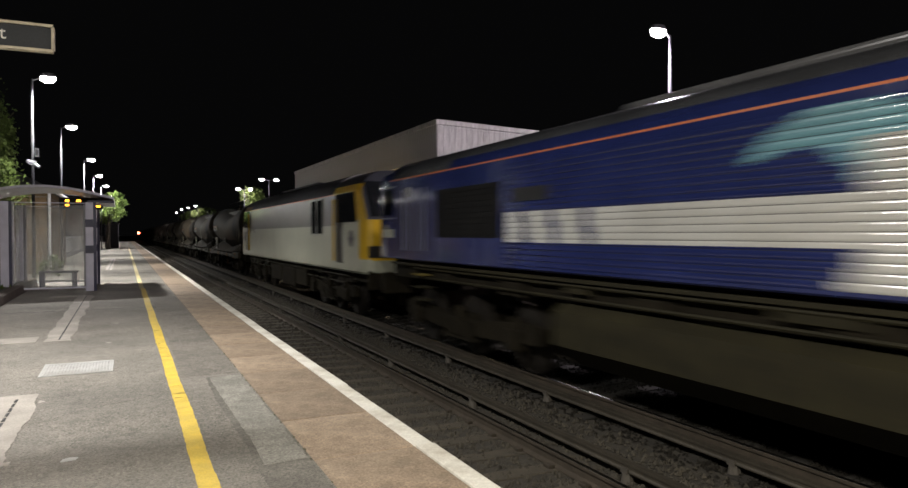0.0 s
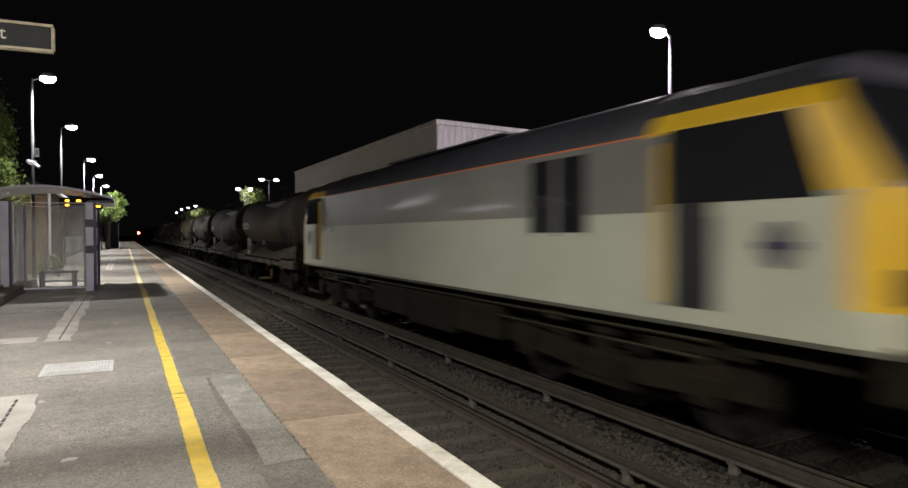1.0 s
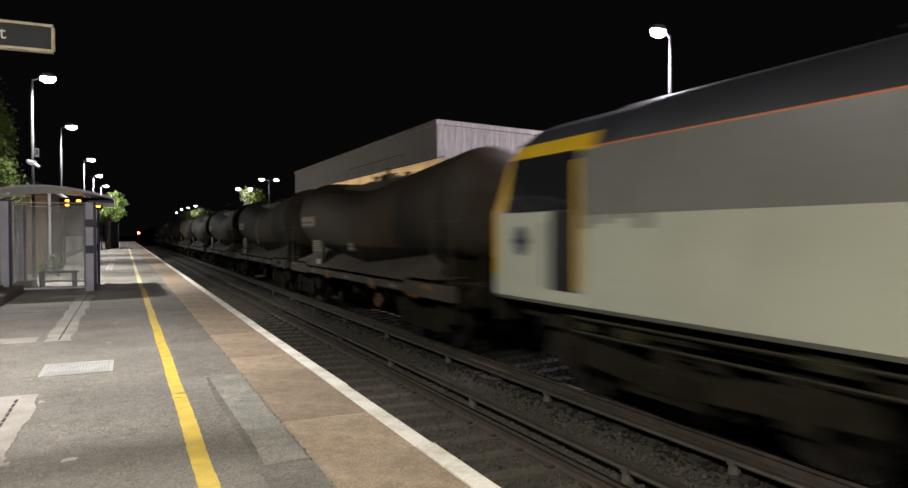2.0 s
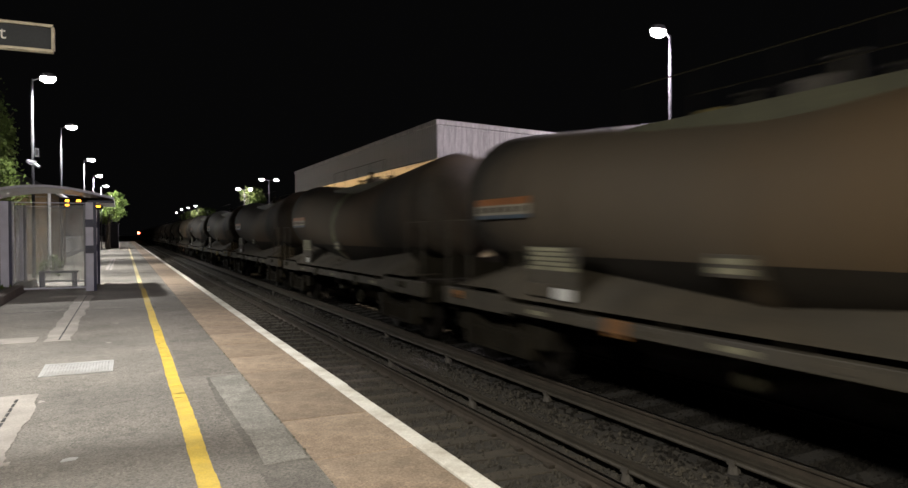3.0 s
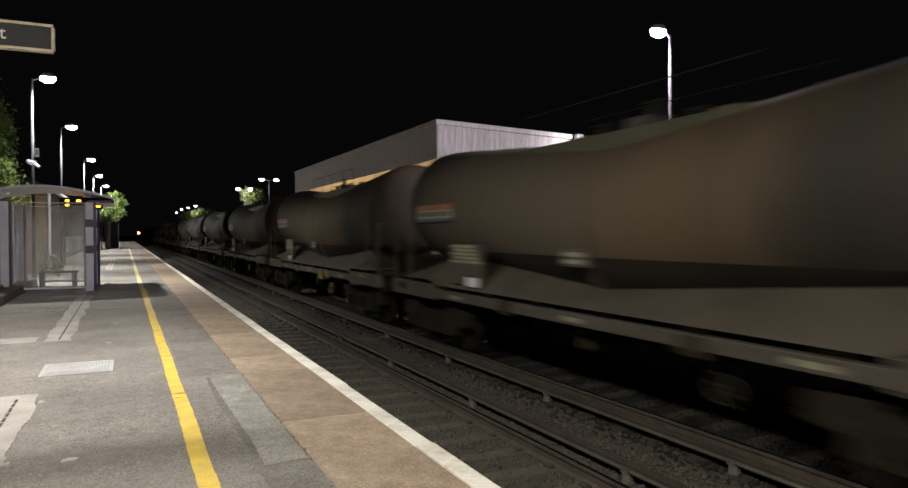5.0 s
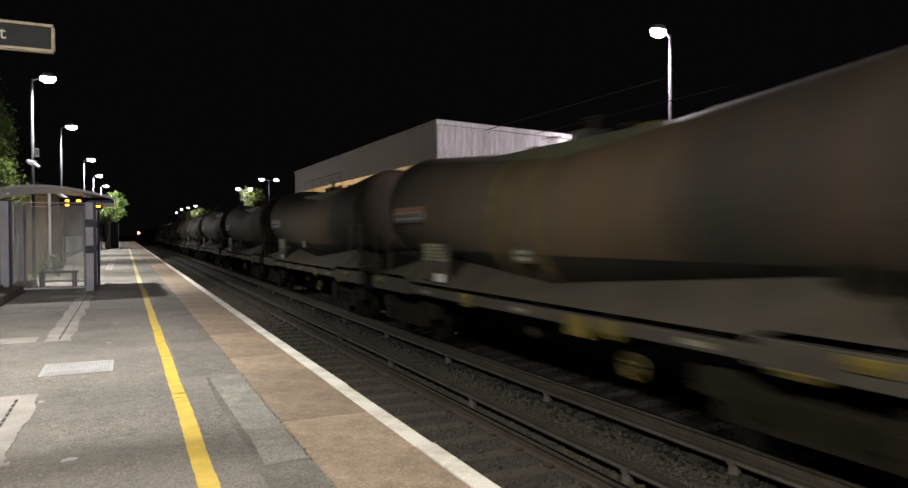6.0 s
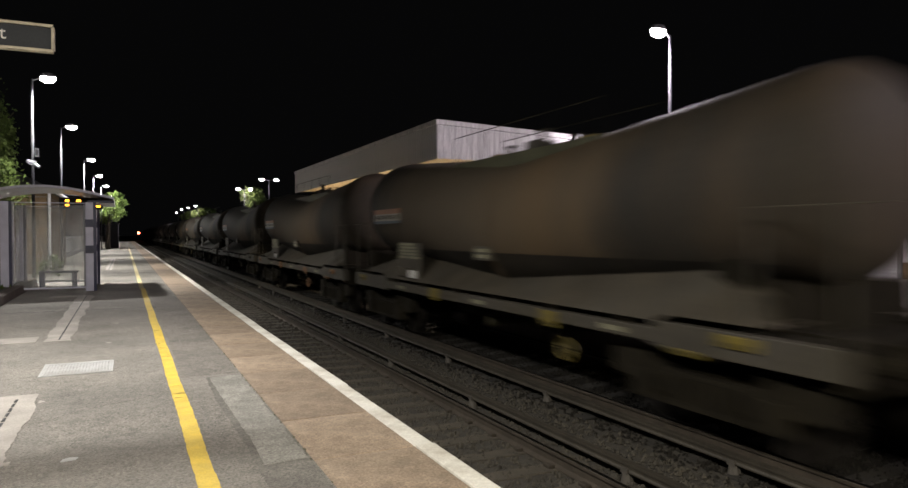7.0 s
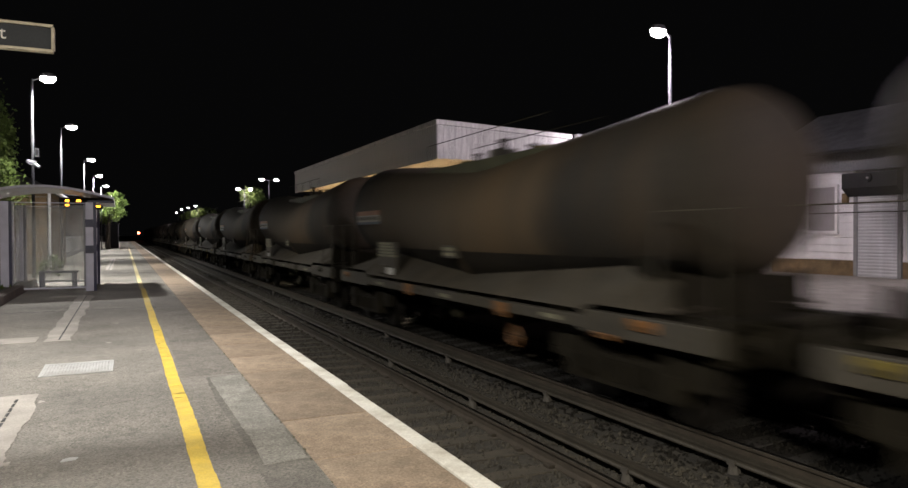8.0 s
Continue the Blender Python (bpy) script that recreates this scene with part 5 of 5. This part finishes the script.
# ---------- near platform furniture ----------
def shelter():
    s = holder("waiting_shelter", pose(0, 0, 0), "glazed platform waiting shelter with a curved roof", "shelter")
    x0, x1, y0, y1 = -2.68, -0.82, 20.4, 23.2
    for x in (x0, x1):
        for y in (y0, y1):
            p = part("post", box(x - 0.09, x + 0.09, y - 0.05, y + 0.05, 0, 2.28, 0.012), M_GREYPAINT, s, "pale lilac-grey post")
            part("navy_edge", box(x + 0.09, x + 0.16, y - 0.03, y + 0.05, 0, 2.28), M_NAVY, p, "dark navy edge strip")
            for z in ((0.97, 1.64) if x == x1 else ()):
                part("navy_band", box(x - 0.093, x + 0.093, y - 0.053, y + 0.053, z, z + 0.2), M_NAVY, p, "dark navy warning band")
    for y in (y0 + 1.4,):
        for x in (x0,):
            part("mullion", box(x - 0.03, x + 0.03, y - 0.03, y + 0.03, 0, 2.28, 0.006), M_GREYPAINT, s)
    g = part("glass_pane", box(x0 + 0.12, x1 - 0.12, y0 - 0.006, y0 + 0.006, 0.12, 2.2), M_GLASS, s, "scuffed clear glass pane")
    g2 = part("glass_pane", box(x0 + 0.12, x1 - 0.12, y1 - 0.006, y1 + 0.006, 0.12, 2.2), M_GLASS, s, "scuffed clear glass pane")
    g3 = part("glass_pane", box(x0 - 0.006, x0 + 0.006, y0 + 0.1, y1 - 0.1, 0.12, 2.2), M_GLASS, s, "scuffed clear glass pane")
    for o_ in (g, g2, g3):
        o_.visible_shadow = False
    for y in (y0, y1):
        part("rail", box(x0 + 0.09, x1 - 0.09, y - 0.02, y + 0.02, 2.243, 2.265), M_GREYPAINT, s)
        part("rail", box(x0 + 0.09, x1 - 0.09, y - 0.02, y + 0.02, 0.08, 0.12), M_GREYPAINT, s)
        for x in (x0 + 0.11, x1 - 0.11):
            part("glazing_bar", box(x - 0.018, x + 0.018, y - 0.02, y + 0.02, 0.12, 2.2), M_STEEL, s)
    # barrel-curved roof
    top, under = [], []
    for k in range(21):
        u = k / 20
        x = -3.35 + 3.1 * u
        z = 2.34 + 0.3 * math.sin(math.pi * (0.08 + 0.9 * u))
        top.append((x, z + 0.06))
        under.append((x, z))
    part("roof", prism(top + under[::-1], "y", y0 - 0.06, y1 + 0.15), M_GREYPAINT, s, "curved pale grey roof")
    part("gutter", box(x1 - 0.05, -0.24, y0 - 0.05, y1 + 0.14, 2.27, 2.33, 0.01), M_NAVY, s, "dark eaves beam")
    b = part("bench", box(-2.1, -1.15, y0 + 1.3, y0 + 1.65, 0.42, 0.47, 0.015), M_NAVY, s, "dark steel bench seat")
    for x in (-2.02, -1.25):
        part("leg", box(x - 0.06, x + 0.06, y0 + 1.36, y0 + 1.58, 0, 0.42, 0.01), M_NAVY, b)
    part("bench_rail", box(-2.1, -1.15, y0 + 1.62, y0 + 1.65, 0.18, 0.21, 0.006), M_STEEL, b, "bright steel rail below the seat")
    return s


shelter()


def departure_display(m, pole=0.0, glow=None):
    glow = glow or M_AMBER
    d = holder("departure_display", m, "black departure display with glowing amber dots", "display")
    part("casing", box(-0.55, 0.55, -0.1, 0.1, 0, 0.32, 0.02), M_BLACK, d)
    if pole:
        part("pole", tube((0, 0.14, -pole), (0, 0.14, 0.3), 0.05), M_STEEL, d)
    else:
        part("hanger", tube((0, 0, 0.31), (0, 0, 0.41), 0.03), M_STEEL, d)
    for x, z, w in ((-0.4, 0.21, 0.1), (-0.12, 0.21, 0.11), (-0.4, 0.08, 0.1), (0.36, 0.06, 0.12)):
        part("amber_line", box(x, x + w, -0.106, -0.1, z, z + 0.05), glow, d, "glowing amber text line, plain")
        part("amber_line", box(x, x + w, 0.1, 0.106, z, z + 0.05), glow, d, "glowing amber text line, plain")
    return d


DISPLAY = departure_display(pose(-1.1, 22.6, 2.17))


def way_out_sign():
    s = holder("hanging_sign", pose(0, 0, 0), "dark hanging exit sign in a cream frame", "sign")
    x0, x1, y, z0, z1 = -1.8, -0.54, 6.98, 3.018, 3.235
    part("panel", box(x0, x1, y - 0.012, y + 0.03, z0, z1), M_SIGNFACE, s)
    for a in ((x0, x1, z1 - 0.014, z1 + 0.01), (x0, x1, z0 - 0.01, z0 + 0.014), (x1 - 0.014, x1 + 0.01, z0 + 0.014, z1 - 0.014), (x0 - 0.01, x0 + 0.014, z0 + 0.014, z1 - 0.014)):
        part("frame", box(a[0], a[1], y - 0.03, y + 0.045, a[2], a[3], 0.004), M_SIGNFRAME, s)
    cu = bpy.data.curves.new("lettering", "FONT")
    cu.body, cu.size, cu.extrude, cu.align_x = "Way out", 0.15, 0.002, "RIGHT"
    cu.materials.append(M_SIGNTEXT)
    t = new("lettering", cu)
    t.parent = s
    t.matrix_basis = pose(-0.885, y - 0.016, 3.09, 90, 0, 0)
    part("bracket", tube((-1.4, y, z1), (-1.4, y, z1 + 0.5), 0.02), M_STEEL, s)
    part("bracket", tube((-2.3, y, z1 + 0.5), (-1.3, y, z1 + 0.5), 0.03), M_STEEL, s)
    part("post", tube((-2.3, y, 0), (-2.3, y, z1 + 0.6), 0.06), M_STEEL, s)


way_out_sign()


def cctv():
    c = holder("security_camera", pose(POST_X, 24.0, 0), "grey security cameras on the lamp post", "camera")
    part("collar", tube((0, 0, 3.5), (0, 0, 3.62), 0.1), M_ROOFGREY, c)
    part("junction_box", box(0.06, 0.16, -0.06, 0.06, 3.75, 3.98, 0.01), M_ROOFGREY, c)
    part("body", tube((-0.14, -0.16, 3.6), (0.02, -0.1, 3.55), 0.06), M_ROOFGREY, c)
    part("dome", tube((0.08, -0.1, 3.5), (0.17, -0.16, 3.43), 0.065, 0.05), M_ROOFGREY, c)


cctv()


# ---------- planter, fence and building behind the shelter ----------
def planter():
    p = holder("planter", pose(0, 0, 0), "low dark brick planter with straggling greenery", "planter")
    part("wall", box(-3.9, -2.28, 16.4, 16.62, 0, 0.2, 0.02), M_BRICK, p)
    part("wall", box(-2.5, -2.28, 16.62, 23.4, 0, 0.2, 0.02), M_BRICK, p)
    part("soil", box(-3.9, -2.5, 16.62, 23.4, 0, 0.16), M_GROUND, p)
    return p


PLANTER = planter()


def leaf_cloud(centre, radii, count, size, seed, mat_, parent, name="crown", lumps=22):
    rng = np.random.default_rng(seed)
    cs = rng.normal(size=(lumps, 3))
    cs = cs / np.linalg.norm(cs, axis=1)[:, None] * rng.uniform(0.3, 0.95, (lumps, 1)) * np.array(radii)
    which = rng.integers(0, lumps, count)
    d = rng.normal(size=(count, 3))
    d = d / np.linalg.norm(d, axis=1)[:, None] * (rng.uniform(0.0, 1.0, (count, 1)) ** 0.5 + 0.25 * rng.normal(size=(count, 1)))
    p = cs[which] + d * np.array(radii) * rng.uniform(0.16, 0.42, lumps)[which][:, None] + np.array(centre)
    a, b = rng.normal(size=(count, 3)), rng.normal(size=(count, 3))
    a /= np.linalg.norm(a, axis=1)[:, None]
    b -= a * (a * b).sum(1)[:, None]
    b /= np.linalg.norm(b, axis=1)[:, None]
    s = size * rng.uniform(0.6, 1.3, (count, 1))
    nrm = np.cross(a, b)
    V = np.stack([p - a * s, p + b * s * 0.45 + nrm * s * 0.12, p + a * s, p - b * s * 0.45 + nrm * s * 0.12], 1).reshape(-1, 3)
    F = (np.array([(0, 1, 2), (0, 2, 3)])[None] + 4 * np.arange(count)[:, None, None]).reshape(-1, 3)
    me = bpy.data.meshes.new(name)
    me.from_pydata(V.tolist(), [], F.tolist())
    me.materials.append(mat_)
    ob = new(name, me)
    ob.parent = parent
    return ob


def tree(x, y, base, trunk_h, centre, radii, count, size, seed, label):
    t = holder("tree", pose(0, 0, 0), label, "tree")
    part("trunk", loft([[(x + r * math.cos(a) + lean, y + r * math.sin(a), z) for a in [2 * math.pi * i / 10 for i in range(10)]]
                        for z, r, lean in ((base, 0.24, 0), (base + trunk_h * 0.3, 0.18, 0.03), (base + trunk_h * 0.7, 0.13, 0.1), (base + trunk_h, 0.07, 0.05))]), M_BARK, t, smooth=True)
    rnd = random.Random(seed)
    for k in range(7):
        a = k * 0.9 + rnd.uniform(-0.3, 0.3)
        z = base + trunk_h * rnd.uniform(0.5, 0.95)
        part("limb", tube((x, y, z), (centre[0] + 0.65 * radii[0] * math.cos(a), centre[1] + 0.65 * radii[1] * math.sin(a), centre[2] + radii[2] * rnd.uniform(-0.4, 0.5)), 0.06, 0.015, 6), M_BARK, t)
    leaf_cloud(centre, radii, count, size, seed, M_LEAF, t)
    return t


leaf_cloud((-3.2, 20.0, 0.25), (0.7, 3.4, 0.22), 1500, 0.06, 5, M_LEAF, PLANTER, "greenery", 16)
leaf_cloud((-2.3, 28.3, 0.35), (0.5, 1.0, 0.4), 1100, 0.06, 6, M_LEAF, PLANTER, "greenery", 10)
tree(-4.9, 28.3, -0.2, 5.2, (-4.05, 27.6, 4.3), (1.15, 1.4, 2.9), 6400, 0.085, 11, "leafy evergreen tree beside the shelter")
tree(-1.5, 77.4, -0.2, 4.6, (-1.15, 77.0, 4.1), (1.55, 1.3, 1.5), 4600, 0.15, 12, "leafy tree lit by a platform lamp")
tree(12.2, 75.6, FAR_Z, 4.6, (12.1, 75.4, 5.3), (1.35, 1.1, 1.25), 3000, 0.16, 13, "small leafy tree lit by a platform lamp")
for k, (x, y) in enumerate(((11.6, 126), (11.2, 136), (11.4, 146), (11.6, 115))):
    tree(x, y, FAR_Z, 4.6, (x, y, 4.6), (1.5, 2.5, 1.3), 900, 0.24, 20 + k, "far leafy tree by a lamp")


def back_building():
    b = holder("station_building", pose(0, 0, 0), "old brick station building behind the shelter", "building")
    part("wall", box(-7.5, -2.6, 30.0, 39.0, 0, 3.1), M_BROWNBRICK, b, "brown brick wall")
    part("roof", loft([[(-7.9, 29.6, 3.1), (-2.35, 29.6, 3.1), (-2.35, 39.4, 3.1), (-7.9, 39.4, 3.1)], [(-5.9, 32, 4.7), (-5.1, 32, 4.7), (-5.1, 37, 4.7), (-5.9, 37, 4.7)]]), M_SLATE, b, "slate hipped roof")
    part("gutter", box(-2.4, -2.28, 29.6, 39.4, 3.02, 3.12, 0.02), M_CLAP, b)
    for z in [0.2 + 0.22 * k for k in range(13)]:
        part("course", box(-2.597, -2.59, 30.0, 39.0, z, z + 0.02), M_CONCRETE, b)
        part("course", box(-7.5, -2.6, 29.993, 29.999, z, z + 0.02), M_CONCRETE, b)
    dp = part("downpipe", tube((-2.5, 29.85, 0), (-2.5, 29.85, 3.0), 0.05), M_CLAP, b, "white downpipe")


back_building()


def fence():
    f = holder("fence", pose(0, 0, 0), "grey steel paling fence along the platform's back", "fence")
    first = None
    for k in range(60):
        y = 26.0 + k * 0.9
        if y > 29.5 and y < 39.4:
            continue
        if first is None:
            first = part("post", box(-0.03, 0.03, -0.03, 0.03, 0, 1.35), M_STEEL, f)
            first.matrix_basis = pose(-3.3, y, 0)
        else:
            share("post", first.data, f, pose(-3.3, y, 0))
    for z in (0.3, 1.2):
        part("rail", box(-3.32, -3.28, 39.4, 80, z, z + 0.05), M_STEEL, f)
    return f


fence()


def dark_kiosk():
    k = holder("equipment_cabinet", pose(0, 0, 0), "dark equipment cabinet at the platform's back", "cabinet")
    part("body", box(-1.95, -0.6, 86, 90, 0, 2.6, 0.04), M_BLACK, k)
    part("roof", box(-2.05, -0.5, 85.9, 90.1, 2.6, 2.7, 0.02), M_BLACK, k)


dark_kiosk()


def red_signal():
    s = holder("signal", pose(4.85, 297.0, RAIL_Z), "railway signal showing red", "signal")
    part("post", tube((0, 0, 0), (0, 0, 2.5), 0.08), M_STEEL, s)
    part("head", box(-0.3, 0.3, 0, 0.2, 2.45, 3.7, 0.04), M_BLACK, s)
    part("lens", tube((0, -0.01, 3.0), (0, -0.06, 3.0), 0.5, 0.45, 20), M_REDGLOW, s, "glowing red lens")


red_signal()


# ---------- edge slabs ----------
def edge_slabs():
    x0 = 1.085
    me_bm = bmesh.new()
    add_box(me_bm, 0, 1.773 - x0, 0.006, 1.024, -0.12, 0.0, 0.004)
    first = part("slab", me_bm, M_SLAB, PLAT)
    first.matrix_basis = pose(x0, -13.06, 0)
    wb = bmesh.new()
    add_box(wb, 0, EDGE - 1.784, 0.004, 1.026, -0.12, 0.003, 0.006)
    fw = part("edge_stone", wb, M_WHITE, PLAT)
    fw.matrix_basis = pose(1.784, -13.06, 0)
    rnd = random.Random(9)
    for k in range(1, 141):
        y = -13.06 + 1.03 * k
        share("slab", first.data, PLAT, pose(x0, y, rnd.uniform(-0.003, 0.003)))
        share("edge_stone", fw.data, PLAT, pose(1.784 + rnd.uniform(-0.006, 0.004), y, rnd.uniform(-0.003, 0.002)))
    part("slab_row", box(x0, 1.78, 132.2, PLAT_END, -0.12, 0), M_SLAB, PLAT)
    part("edge_row", box(1.784, EDGE, 132.2, PLAT_END, -0.12, 0.002), M_WHITE, PLAT)
    part("slab_bed", box(x0, 1.9, -14, PLAT_END, -0.125, -0.03), M_DARKPATCH, PLAT)


edge_slabs()


# ---------- what moves ----------
def motions():
    steps = [k / FPS for k in range(int(8 * FPS) + 1)]
    for thing in [DIESEL, ELECTRIC] + WAGONS:
        start = thing.matrix_basis.translation.copy()
        walk(thing, [(t, pose(start.x, start.y - SPEED * t, start.z)) for t in steps])
        for ob in thing.children_recursive:
            if ob.name.startswith("wheelset"):
                p = ob.location.copy()
                walk(ob, [(t, pose(p.x, p.y, p.z, math.degrees(SPEED * t / p.z))) for t in steps])


motions()
